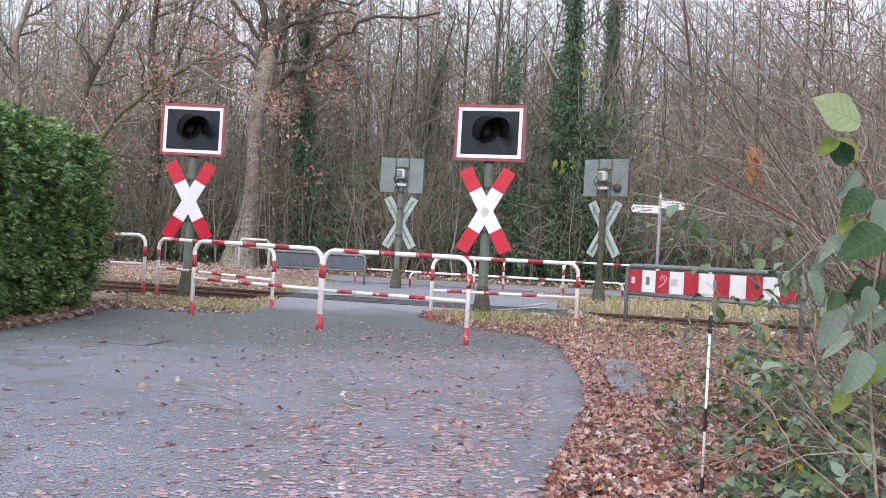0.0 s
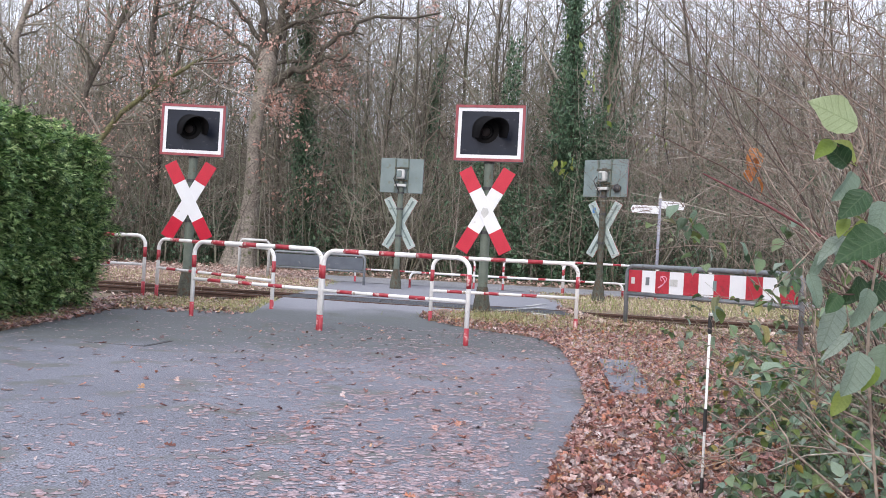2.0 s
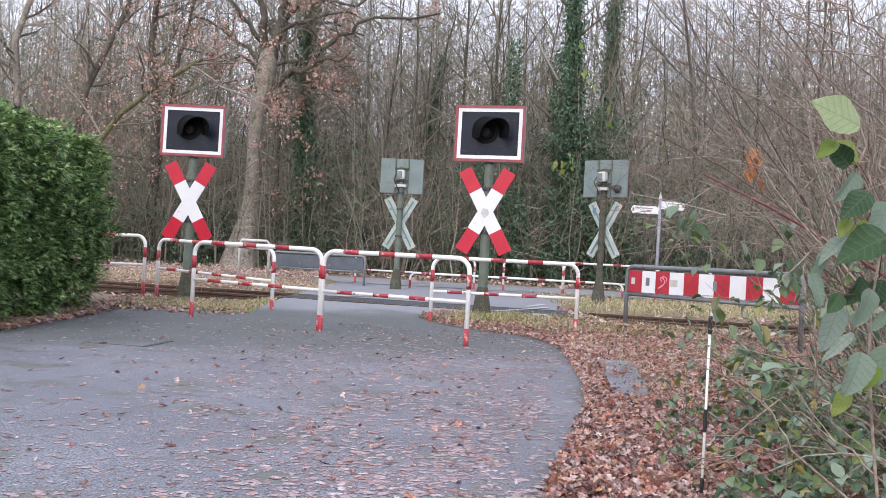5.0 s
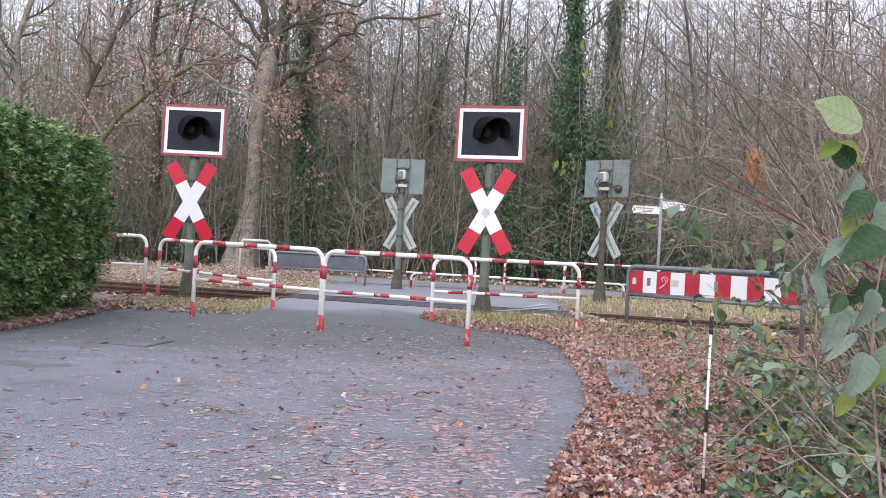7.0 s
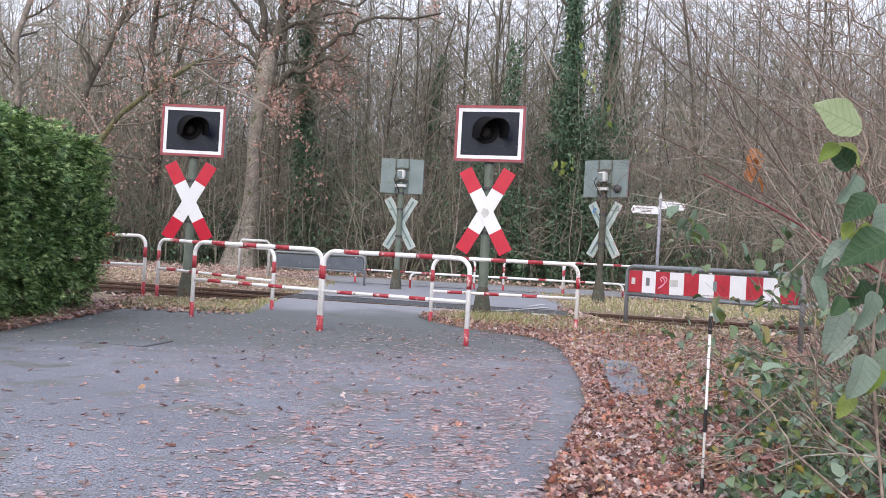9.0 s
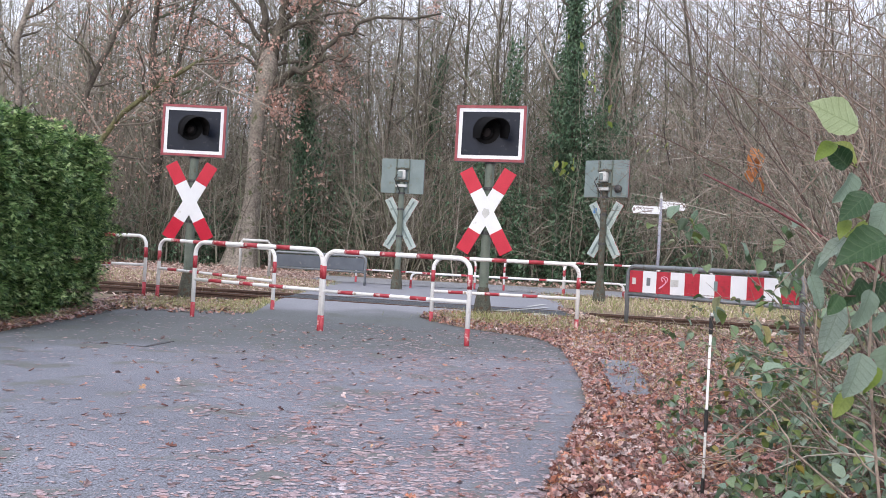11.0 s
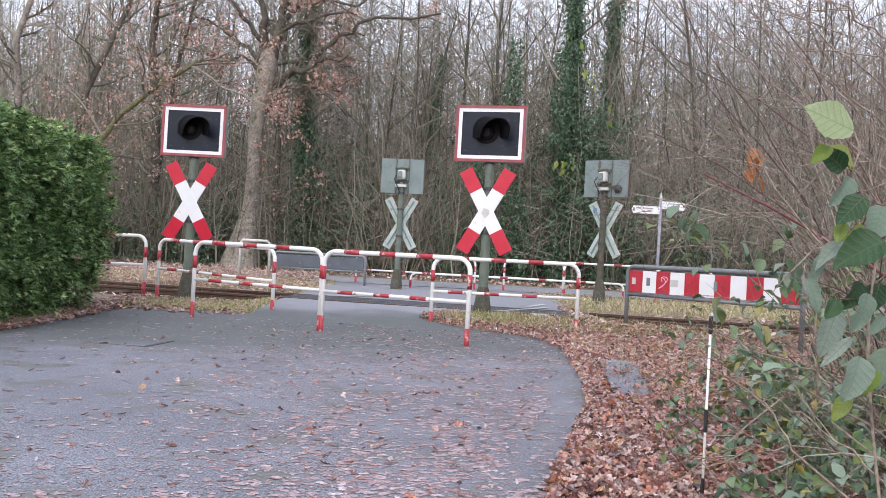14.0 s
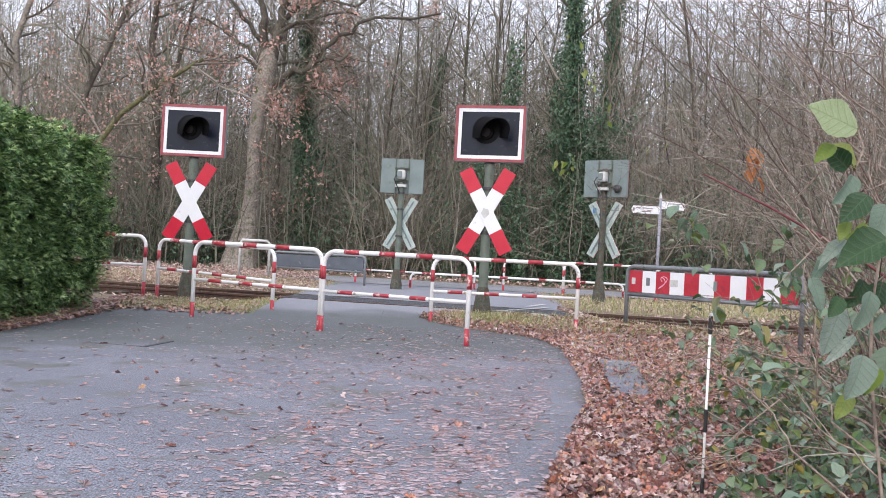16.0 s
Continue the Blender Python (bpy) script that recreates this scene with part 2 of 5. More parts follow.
def road_strip(y0, y1, lift):
    vs, fs = [], []
    cols = 24
    rows = int((y1 - y0) / 0.12)
    for j in range(rows + 1):
        y = y0 + (y1 - y0) * j / rows
        wob = 0.03 * noise.noise((y * 3, 1, 0)) + 0.02 * noise.noise((y * 11, 5, 0))
        a, b = interp(y, LEFT) + wob, interp(y, RIGHT) - wob
        line = [(a - 0.03, -0.06)] + [(a + (b - a) * i / cols, 0.0) for i in range(cols + 1)] + [(b + 0.05, -0.06)]
        for x, dz in line:
            vs.append((x, y, rise(x, y) + lift + dz + (0.006 * noise.noise((x, y, 2)))))
    w = cols + 3
    for j in range(rows):
        for i in range(w - 1):
            p = j * w + i
            fs.append((p, p + 1, p + w + 1, p + w))
    return vs, fs


road = part("road", road_strip(-8, 26.2, 0.0), M["asphalt"], smooth=True)
tagged(road, "worn dark grey asphalt lane strewn with wet leaves", "road", kind="structure")
street = part("cross_street_road", ground_grid([-60 + 4 * i for i in range(31)], [25.8 + 0.6 * i for i in range(8)], 0.012), M["asphalt_far"], smooth=True)
tagged(street, "pale grey asphalt side street beyond the crossing", "road", kind="structure")

# stop lines and edge lines on the crossing
for x0, y0, x1, y1 in ((-2.4, 17.6, -1.3, 18.3), (0.95, 15.3, 2.1, 17.6), (1.7, 17.5, 2.2, 19.0)):
    d = Vector((x1 - x0, y1 - y0, 0)).normalized()
    s = Vector((-d.y, d.x, 0)) * 0.06
    z = 0.165
    pts = [Vector((x0, y0, z)) - s, Vector((x1, y1, z)) - s, Vector((x1, y1, z)) + s, Vector((x0, y0, z)) + s]
    ob = part("road_marking", ([tuple(p) for p in pts], [(0, 1, 2, 3)]), M["line"])
    tagged(ob, "worn white painted road line", "road marking", kind="structure")


# ---- the railway ----
def rail_profile(x0, x1, off, top):
    """One rail: foot, web and head as one extruded profile."""
    prof = ((-0.07, -0.15), (0.07, -0.15), (0.07, -0.135), (0.012, -0.115), (0.012, -0.045), (0.036, -0.035), (0.036, -0.003), (0.028, 0.0), (-0.028, 0.0), (-0.036, -0.003), (-0.036, -0.035), (-0.012, -0.045), (-0.012, -0.115), (-0.07, -0.135))
    n = len(prof)
    vs = []
    for x in (x0, x1):
        for py, pz in prof:
            vs.append((x, track_y(x) + off + py, top + pz))
    fs = [(i, (i + 1) % n, n + (i + 1) % n, n + i) for i in range(n)] + [tuple(range(n - 1, -1, -1)), tuple(range(n, 2 * n))]
    return vs, fs


ballast = part("ballast_bed", ([(x, track_y(x) + o, h) for x in (-40, -20, -2.95, 2.6, 20, 40) for o, h in ((-0.7, 0.0), (-0.4, 0.035), (1.9, 0.035), (2.5, 0.03))],
                               [(4 * i + j, 4 * i + 4 + j, 4 * i + 5 + j, 4 * i + 1 + j) for i in (0, 1, 3, 4) for j in range(3)]), M["ballast"])
tagged(ballast, "dark brown stone ballast strewn with leaves", "track bed", kind="structure")
track = thing("railway_track", Matrix(), "rusty single railway track on wooden sleepers", "railway track")
for off in (0.0, 1.5):
    part("rail", rail_profile(-40, 40, off, 0.165), M["rail"], track)
    part("rail_head", ([(x, track_y(x) + off + o, 0.1665) for x in (-40, 40) for o in (-0.027, 0.027)], [(0, 1, 3, 2)]), M["rail_head"], track, "worn bright running edge")
sleeper_mesh = mesh_of("sleeper", box((0, 0, 0), (0.24, 2.4, 0.14), 0.012), M["wood"])
for i in range(62):
    x = -20 + 0.65 * i
    if -3.1 < x < 2.2:
        continue
    ob = new("sleeper", sleeper_mesh)
    ob.parent = track
    ob.matrix_basis = pose(x, track_y(x) + 0.75, 0.012, 0, 0, -11.3)
# dark deck panels between the rails on the crossing
deck = thing("crossing_deck", Matrix(), "dark ribbed deck panels between the rails", "crossing deck")
deck_mesh = mesh_of("deck_panel", box((0, 0, 0), (0.88, 1.38, 0.06), 0.012), M["iron"])
for i in range(6):
    x = -2.4 + 0.9 * i
    ob = new("deck_panel", deck_mesh)
    ob.parent = deck
    ob.matrix_basis = pose(x, track_y(x) + 0.75, 0.13, 0, 0, -11.3)
    for k in range(5):
        rib = part("rib", box((x, track_y(x) + 0.3 + 0.22 * k, 0.162), (0.84, 0.05, 0.006), 0.0, Matrix.Rotation(radians(-11.3), 4, "Z")), M["dark_panel"], ob)
        rib.matrix_basis = ob.matrix_basis.inverted()
# kerb stone at the end of the crossing deck
kerb = part("crossing_kerb", box((1.62, 14.66, 0.14), (0.32, 0.16, 0.1), 0.02, Matrix.Rotation(-0.5, 4, "Z")), M["case"])
tagged(kerb, "pale worn concrete block at the crossing edge", "kerb stone", kind="structure")


# ---- flashing light signals with crossbucks ----
def make_signal(m, label):
    s = thing("level_crossing_signal", m, label, "crossing signal", "level crossing signals")
    part("post", tubes([([(0, 0, 0), (0, 0, 0.5), (0, 0, 2.5), (0, 0.02, 3.1)], [0.085, 0.078, 0.072, 0.06], 16)]), M["post"], s, smooth=True)
    part("foot", tubes([([(0, 0, -0.2), (0, 0, 0.06), (0, 0, 0.4), (0, 0, 0.44)], [0.16, 0.15, 0.095, 0.082], 12)]), M["foot"], s, "grimy flared post foot")
    for z in (1.3, 2.0, 2.42):
        part("clamp", tubes([([(0, 0, z - 0.025), (0, 0, z + 0.025)], [0.09, 0.09], 16)]), M["iron"], s)
    zc, w, h = 2.87, 1.12, 0.89
    part("board", box((0, -0.1, zc), (w - 0.17, 0.03, h - 0.17), 0.004), M["board"], s)

    def ring(name, y, d, outer, inner, material, label=""):
        (ow, oh), (iw, ih) = outer, inner
        vs, fs = [], []
        for yy in (y, y + d):
            for a, b in ((ow, oh), (iw, ih)):
                vs += [(-a / 2, yy, zc - b / 2), (a / 2, yy, zc - b / 2), (a / 2, yy, zc + b / 2), (-a / 2, yy, zc + b / 2)]
        for i in range(4):
            j = (i + 1) % 4
            fs += [(i, j, 4 + j, 4 + i), (8 + j, 8 + i, 12 + i, 12 + j), (j, i, 8 + i, 8 + j), (4 + i, 4 + j, 12 + j, 12 + i)]
        part(name, (vs, fs), material, s, label)
    ring("border", -0.12, 0.04, (w - 0.085, h - 0.085), (w - 0.2, h - 0.2), M["clean_white"], "white reflective border")
    ring("rim", -0.13, 0.025, (w, h), (w - 0.085, h - 0.085), M["rim_red"], "faded red sheet rim")
    part("back_panel", box((0, -0.062, zc), (w + 0.004, 0.09, h + 0.004), 0.006), M["back"], s, "grey-green sheet metal back")
    for x in (-0.17, 0.17):
        part("stiffener", box((x, 0.0, zc), (0.03, 0.05, h - 0.02), 0.005), M["post"], s)
    part("lamp_case", box((0.0, 0.1, zc + 0.03), (0.22, 0.18, 0.25), 0.06), M["case"], s, "pale grey lamp housing")
    for z in (zc - 0.13, zc + 0.19):
        part("mounting_bracket", box((0.0, 0.05, z), (0.36, 0.06, 0.045), 0.008), M["foot"], s)
    part("case_lid", box((0.03, 0.2, zc + 0.03), (0.13, 0.03, 0.17), 0.02), M["back"], s)
    part("cable_box", box((0.0, 0.09, zc - 0.26), (0.3, 0.1, 0.07), 0.015), M["case"], s)
    part("cable", pipe([(0.1, 0.2, zc + 0.02), (0.16, 0.24, zc - 0.1), (0.1, 0.2, zc - 0.24), (0.03, 0.1, zc - 0.42)], 0.014, 6), M["black"], s)
    # hood: an arched scoop, open below, whose sides are cut back; it points down the lane
    k, r0, lx, lz = 20, 0.225, -0.06, zc + 0.05
    arch = [(-r0, -0.5 * r0), (-r0, -0.2 * r0)] + [(-r0 * math.cos(math.pi * i / k), r0 * math.sin(math.pi * i / k)) for i in range(k + 1)] + [(r0, -0.2 * r0), (r0, -0.5 * r0)]
    vs, fs = [], []
    for thin, slope in ((1.0, 0.0), (1.0, 1.0), (0.94, 1.0), (0.94, 0.0)):
        for ax, az in arch:
            depth = slope * (0.23 + 0.08 * az / r0)
            vs.append((lx + ax * thin + 0.8 * depth, -0.115 - depth, lz + az * thin - 0.22 * depth))
    w2 = len(arch)
    for q in range(3):
        for i in range(w2 - 1):
            p = q * w2 + i
            fs.append((p, p + 1, p + w2 + 1, p + w2))
    part("hood", (vs, fs), M["hood"], s, "deep black sun hood", True)
    part("hood_plate", tubes([([(lx, -0.112, lz), (lx, -0.119, lz)], [0.215, 0.215], 28)]), M["hood"], s)
    part("lamp_bezel", tubes([([(lx, -0.115, lz - 0.03), (lx, -0.14, lz - 0.03)], [0.13, 0.11], 24)]), M["hood"], s)
    part("lens", tubes([([(lx, -0.135, lz - 0.03), (lx, -0.15, lz - 0.03), (lx, -0.158, lz - 0.03)], [0.075, 0.065, 0.03], 24)]), M["lens"], s, "unlit dark red lens", True)
    # crossbuck of two crossed planks with red tips
    zx, L, W = 1.64, 1.47, 0.218
    for sgn, y in ((1, -0.11), (-1, -0.125)):
        rot = Matrix.Rotation(radians(29 * sgn), 4, "Y")
        arm = part("cross_arm", box((0, y, zx), (W, 0.012, L), 0.003, rot), M["clean_white"], s, "white reflective crossbuck plank")
        part("arm_back", box((0, y + 0.012, zx), (W - 0.006, 0.01, L - 0.006), 0.002, rot), M["plank_back"], arm, "pale grey-green plank back")
        part("plank_rib", box((0, y + 0.028, zx), (0.035, 0.024, L - 0.12), 0.004, rot), M["back"], arm)
        for e in (1, -1):
            t = rot @ Vector((0, 0, e * (L / 2 - 0.185)))
            part("red_tip", box((t.x, y - 0.002, zx + t.z), (W + 0.003, 0.014, 0.373), 0.003, rot), M["clean_red"], arm, "bright red plank tip")
            b = rot @ Vector((0, 0, e * (L / 2 - 0.06)))
            part("bolt", box((b.x, y + 0.022, zx + b.z), (0.04, 0.015, 0.04), 0.004, rot), M["case"], arm)
    part("cross_bracket", box((0, -0.075, zx), (0.12, 0.05, 0.3), 0.01), M["post"], s)
    return s


sig = make_signal(pose(0.665, 14.23, 0.15, 0, 0, -14), "dark signal board over a red-white crossbuck on a grey post")
copy_thing(sig, pose(-4.43, 15.6, 0.11, 0, 0, -3))
copy_thing(sig, pose(-1.176, 23.3, 0.23, 0, 0, 172))["label"] = "grey-green back of a crossing signal and crossbuck"
far_sig = copy_thing(sig, pose(3.79, 21.5, 0.28, 0, 0, 143))
for piece in far_sig.children:
    if piece.name.startswith("post"):
        piece.data = piece.data.copy()
        piece.data.materials[0] = M["foot"]
far_sig["label"] = "grey-green back of a crossing signal with rusty post foot"
part("bell", tubes([([(-0.36, 0.0, 2.62), (-0.36, 0.05, 2.62), (-0.36, 0.11, 2.62), (-0.36, 0.14, 2.62)], [0.09, 0.1, 0.075, 0.02], 16)]), M["iron"], far_sig, "dark round warning bell", True)
part("bell_arm", box((-0.2, 0.03, 2.68), (0.34, 0.03, 0.04), 0.006), M["foot"], far_sig)
part("sticker", box((0.27, -0.085, 2.1), (0.09, 0.004, 0.13)), M["sticker"], far_sig, "blue sticker")
smudge = [(0.06 * math.cos(a) * (1 + 0.5 * noise.noise((a, 1, 1))), -0.134, 1.62 + 0.075 * math.sin(a) * (1 + 0.5 * noise.noise((a, 2, 5)))) for a in [0.45 * i for i in range(14)]]
part("sticker", (smudge, [tuple(range(14))]), M["case"], sig, "scraped-off grey sticker remains")


# ---- red and white pipe barriers ----
def make_barrier(a, b, height, label, group="pipe barriers", r=0.029, period=0.52, mid=0.5, seed=1):
    """A bent pipe frame with a middle rail between two feet, with red bands."""
    rng = random.Random(seed)
    a, b = Vector(a), Vector(b)
    flat = Vector((b.x - a.x, b.y - a.y, 0))
    L = flat.length
    dz = b.z - a.z
    yaw = math.degrees(math.atan2(flat.y, flat.x))
    s = thing("pipe_barrier", pose(a.x, a.y, a.z, 0, 0, yaw), label, "barrier", group)
    R = 0.16

    def rail_z(x):
        return dz * x / L
    path = [(0, 0, -0.15), (0, 0, height - R)]
    for i in range(1, 6):
        q = i / 6 * math.pi / 2
        path.append((R - R * math.cos(q), 0, height - R + R * math.sin(q) + rail_z(R - R * math.cos(q))))
    path += [(R, 0, height + rail_z(R)), (L - R, 0, height + rail_z(L - R))]
    for i in range(1, 6):
        q = i / 6 * math.pi / 2
        x = L - R + R * math.sin(q)
        path.append((x, 0, height - R + R * math.cos(q) + rail_z(x)))
    path += [(L, 0, height - R + dz), (L, 0, dz - 0.15)]
    part("frame", pipe(path, r, 14), M["white"], s, smooth=True)
    mz = height * mid
    if mid:
        part("middle_rail", pipe([(0.01, 0, mz), (L - 0.01, 0, mz + dz)], r * 0.78, 12), M["white"], s, smooth=True)
    n = max(2, int((L - 0.3) / period))
    for i in range(n):
        x = 0.3 + i * (L - 0.5) / n
        part("red_band", pipe([(x, 0, height + rail_z(x)), (x + 0.22, 0, height + rail_z(x + 0.22))], r + 0.0015, 14), M["red"], s, smooth=True)
        x += rng.uniform(-0.02, 0.02)
        if mid:
            part("red_band", pipe([(x - 0.06, 0, mz + rail_z(x - 0.06)), (x + 0.16, 0, mz + rail_z(x + 0.16))], r * 0.78 + 0.0015, 12), M["red"], s, smooth=True)
    for x, z in ((0, 0), (L, dz)):
        part("red_band", pipe([(x, 0, z - 0.12), (x, 0, z + 0.2)], r + 0.0015, 14), M["red"], s, smooth=True)
        part("red_band", pipe([(x, 0, z + height - 0.36), (x, 0, z + height - 0.19)], r + 0.0015, 14), M["red"], s, smooth=True)
    return s


near_label = "worn red and white striped steel pipe barrier"
make_barrier((-3.40, 12.3, 0.02), (-1.53, 11.42, 0.0), 1.03, near_label, seed=2)
make_barrier((-1.50, 11.38, 0.0), (0.33, 10.5, 0.0), 1.02, near_label, seed=3)
make_barrier((-0.13, 13.2, 0.02), (2.0, 13.1, 0.03), 1.0, near_label, seed=4)
make_barrier((-4.75, 15.0, 0.1), (-2.53, 13.5, 0.04), 0.97, near_label, seed=5)
make_barrier((-7.2, 15.5, 0.12), (-4.98, 15.0, 0.14), 0.97, "red and white pipe barrier half hidden by the hedge", seed=6)


# ---- striped plank barriers in grey pipe frames ----
def make_plank_barrier(a, b, height, label, seg=0.25, turned=False):
    a, b = Vector(a), Vector(b)
    flat = Vector((b.x - a.x, b.y - a.y, 0))
    L = flat.length
    s = thing("plank_barrier", pose(a.x, a.y, a.z, 0, 0, math.degrees(math.atan2(flat.y, flat.x))), label, "barrier", "plank barriers")
    R = 0.12
    path = [(0, 0, -0.1), (0, 0, height - R)] + [(R - R * math.cos(q), 0, height - R + R * math.sin(q)) for q in (0.3, 0.6, 0.9, 1.2)]
    path += [(R, 0, height), (L - R, 0, height)] + [(L - R + R * math.sin(q), 0, height - R + R * math.cos(q)) for q in (0.3, 0.6, 0.9, 1.2)]
    path += [(L, 0, height - R), (L, 0, -0.1)]
    part("frame", pipe(path, 0.034, 14), M["grey_steel"], s, smooth=True)
    part("lower_rail", pipe([(0, 0, height - 0.43), (L, 0, height - 0.43)], 0.028, 12), M["grey_steel"], s, smooth=True)
    f = -1 if not turned else 1
    n = int((L - 0.1) / seg)
    part("backing_plank", box((L / 2, 0.0, height - 0.225), (L - 0.09, 0.03, 0.34), 0.008), M["dark_panel"], s, "dark grey plank back")
    for i in range(n):
        x = 0.05 + (L - 0.1) * (i + 0.5) / n
        part("stripe_panel", box((x, f * 0.02, height - 0.225), ((L - 0.1) / n - 0.001, 0.012, 0.33), 0.002), M["stripe_red"] if i % 2 == 0 else M["clean_white"], s, "red stripe" if i % 2 == 0 else "white stripe")
    for x, m, w, h in ((0.14, "case", 0.07, 0.1), (0.42, "grey_steel", 0.07, 0.12), (1.62, "back", 0.06, 0.14), (0.9, "case", 0.15, 0.1)):
        if not turned:
            part("sticker", box((x, f * 0.028, height - 0.22), (w, 0.004, h), 0.001), M[m], s, "torn faded sticker")
    if not turned:
        x = 0.05 + (L - 0.1) * 2.5 / n
        scrawl = [(x + 0.07 * math.sin(2.1 * q) - 0.03 + 0.012 * q, f * 0.029, height - 0.22 + 0.09 * math.cos(1.3 * q + 0.4)) for q in [0.35 * i for i in range(17)]]
        part("scrawl", pipe(scrawl, 0.006, 5), M["pink_spray"], s, "pale pink sprayed scrawl")
    return s


make_plank_barrier((2.9, 13.95, 0.05), (4.7, 11.62, 0.0), 1.0, "red and white striped plank in a grey pipe frame")
make_plank_barrier((-4.75, 25.2, 0.15), (-2.1, 24.4, 0.15), 0.8, "dark grey back of a striped plank barrier", turned=True)
grey = thing("grey_pipe_hoop", pose(-5.3, 25.4, 0.15), "grey steel pipe hoop beside the oak", "barrier")
part("frame", pipe([(-0.45, 0, -0.05), (-0.45, 0, 1.0), (-0.4, 0, 1.08), (0.3, 0, 1.08), (0.38, 0, 1.0), (0.38, 0, -0.05)], 0.04, 10), M["case"], grey, smooth=True)

# ---- fence beyond the crossing ----
make_barrier((-2.52, 26.2, 0.16), (0.95, 25.9, 0.16), 0.88, "slim red and white pipe fence beyond the crossing", "far pipe fences", 0.03, 0.95, 0.46, 11)
make_barrier((1.8, 26.0, 0.16), (3.38, 24.9, 0.16), 0.9, "slim red and white pipe fence beyond the crossing", "far pipe fences", 0.03, 0.95, 0.46, 12)
make_barrier((3.42, 25.0, 0.16), (6.05, 25.1, 0.16), 0.93, "slim red and white pipe fence beyond the crossing", "far pipe fences", 0.03, 0.95, 0.44, 13)
make_barrier((5.9, 24.6, 0.15), (7.3, 24.2, 0.15), 0.92, "slim red and white pipe fence beyond the crossing", "far pipe fences", 0.03, 0.95, 0.44, 14)
make_barrier((-0.85, 24.5, 0.15), (5.0, 24.6, 0.15), 0.43, "low red and white pipe rail by the crossing", "far pipe fences", 0.03, 1.1, 0, 15)

# ---- finger post ----
fp = thing("finger_post", pose(6.14, 25.6, 0.15), "slim grey post with two white direction signs", "signpost")
part("post", pipe([(0, 0, -0.1), (0, 0, 2.95)], 0.042, 12), M["signpost"], fp, smooth=True)
part("cap", tubes([([(0, 0, 2.93), (0, 0, 2.99), (0, 0, 3.1)], [0.05, 0.03, 0.02], 10)]), M["case"], fp)


def finger(x0, x1, z, dz):
    h = 0.11
    xm = x0 + (x1 - x0) * 0.93
    vs, fs = [], []
    pts = ((x0, z - h), (xm, z - h), (x1, z), (xm, z + h), (x0, z + h))
    for y in (-0.07, -0.045):
        vs += [(x, y, zz + dz * abs(x)) for x, zz in pts]
    fs = [(0, 1, 2, 3, 4), (9, 8, 7, 6, 5)] + [(i, i + 5, (i + 1) % 5 + 5, (i + 1) % 5) for i in range(5)]
    sign = part("direction_sign", (vs, fs), M["clean_white"], fp, "white direction sign")
    for k, (q0, q1) in enumerate(((0.25, 0.85), (0.3, 0.6))):
        a, b = x0 + (x1 - x0) * q0, x0 + (x1 - x0) * q1
        part("text_bar", box(((a + b) / 2, -0.074, z + 0.045 - 0.09 * k), (abs(b - a), 0.004, 0.022)), M["text"], sign)
    a = x0 + (x1 - x0) * 0.92
    part("arrow_bar", box((a, -0.074, z), (0.05, 0.004, 0.09)), M["text"], sign)


finger(-0.03, -0.84, 2.58, 0.0)
finger(0.03, 0.7, 2.74, -0.03)

# ---- banded marker rod ----
rod = thing("marker_rod", pose(1.19, 3.93, -0.03, -1.2, 0.4, 0), "thin white rod with black bands stuck in the leaves", "marker rod")
part("shaft", pipe([(0, 0, -0.1), (0, 0, 0.83)], 0.006, 10), M["white"], rod, smooth=True)
for z0, z1, r in ((0.045, 0.135, 0.0085), (0.335, 0.435, 0.0085), (0.765, 0.845, 0.0095)):
    part("black_band", tubes([([(0, 0, z0), (0, 0, z0 + 0.008), (0, 0, z1 - 0.008), (0, 0, z1)], [r * 0.9, r, r, r * 0.9], 10)]), M["black"], rod, "black tape band")
part("tip", tubes([([(0, 0, 0.845), (0, 0, 0.853), (0, 0, 0.858)], [0.0085, 0.0095, 0.005], 10)]), M["case"], rod)

# ---- manhole cover and a strip of old path ----
mh = thing("manhole_cover", pose(-3.07, 8.93, -0.003, 0, 0, -7), "dark square cast iron manhole cover set in asphalt", "manhole cover")
part("rim", box((0, 0, 0.001), (0.64, 0.64, 0.012), 0.003), M["iron"], mh)
part("lid", box((0, 0, 0.004), (0.57, 0.57, 0.012), 0.004), M["asphalt"], mh, "asphalt-filled lid")
edge = []
for (ax, ay), (bx, by) in zip(((1.75, 9.65), (1.4, 7.1), (1.69, 6.95), (2.1, 9.5)), ((1.4, 7.1), (1.69, 6.95), (2.1, 9.5), (1.75, 9.65))):
    for i in range(8):
        x, y = ax + (bx - ax) * i / 8, ay + (by - ay) * i / 8
        edge.append((x + 0.05 * noise.noise((x * 3, y * 3, 7)), y + 0.08 * noise.noise((x * 3, y * 3, 1)), 0.024))
old = part("old_path_patch", (edge, [tuple(range(32))]), M["asphalt"])
tagged(old, "bare grey asphalt patch among leaves", "path", kind="structure")

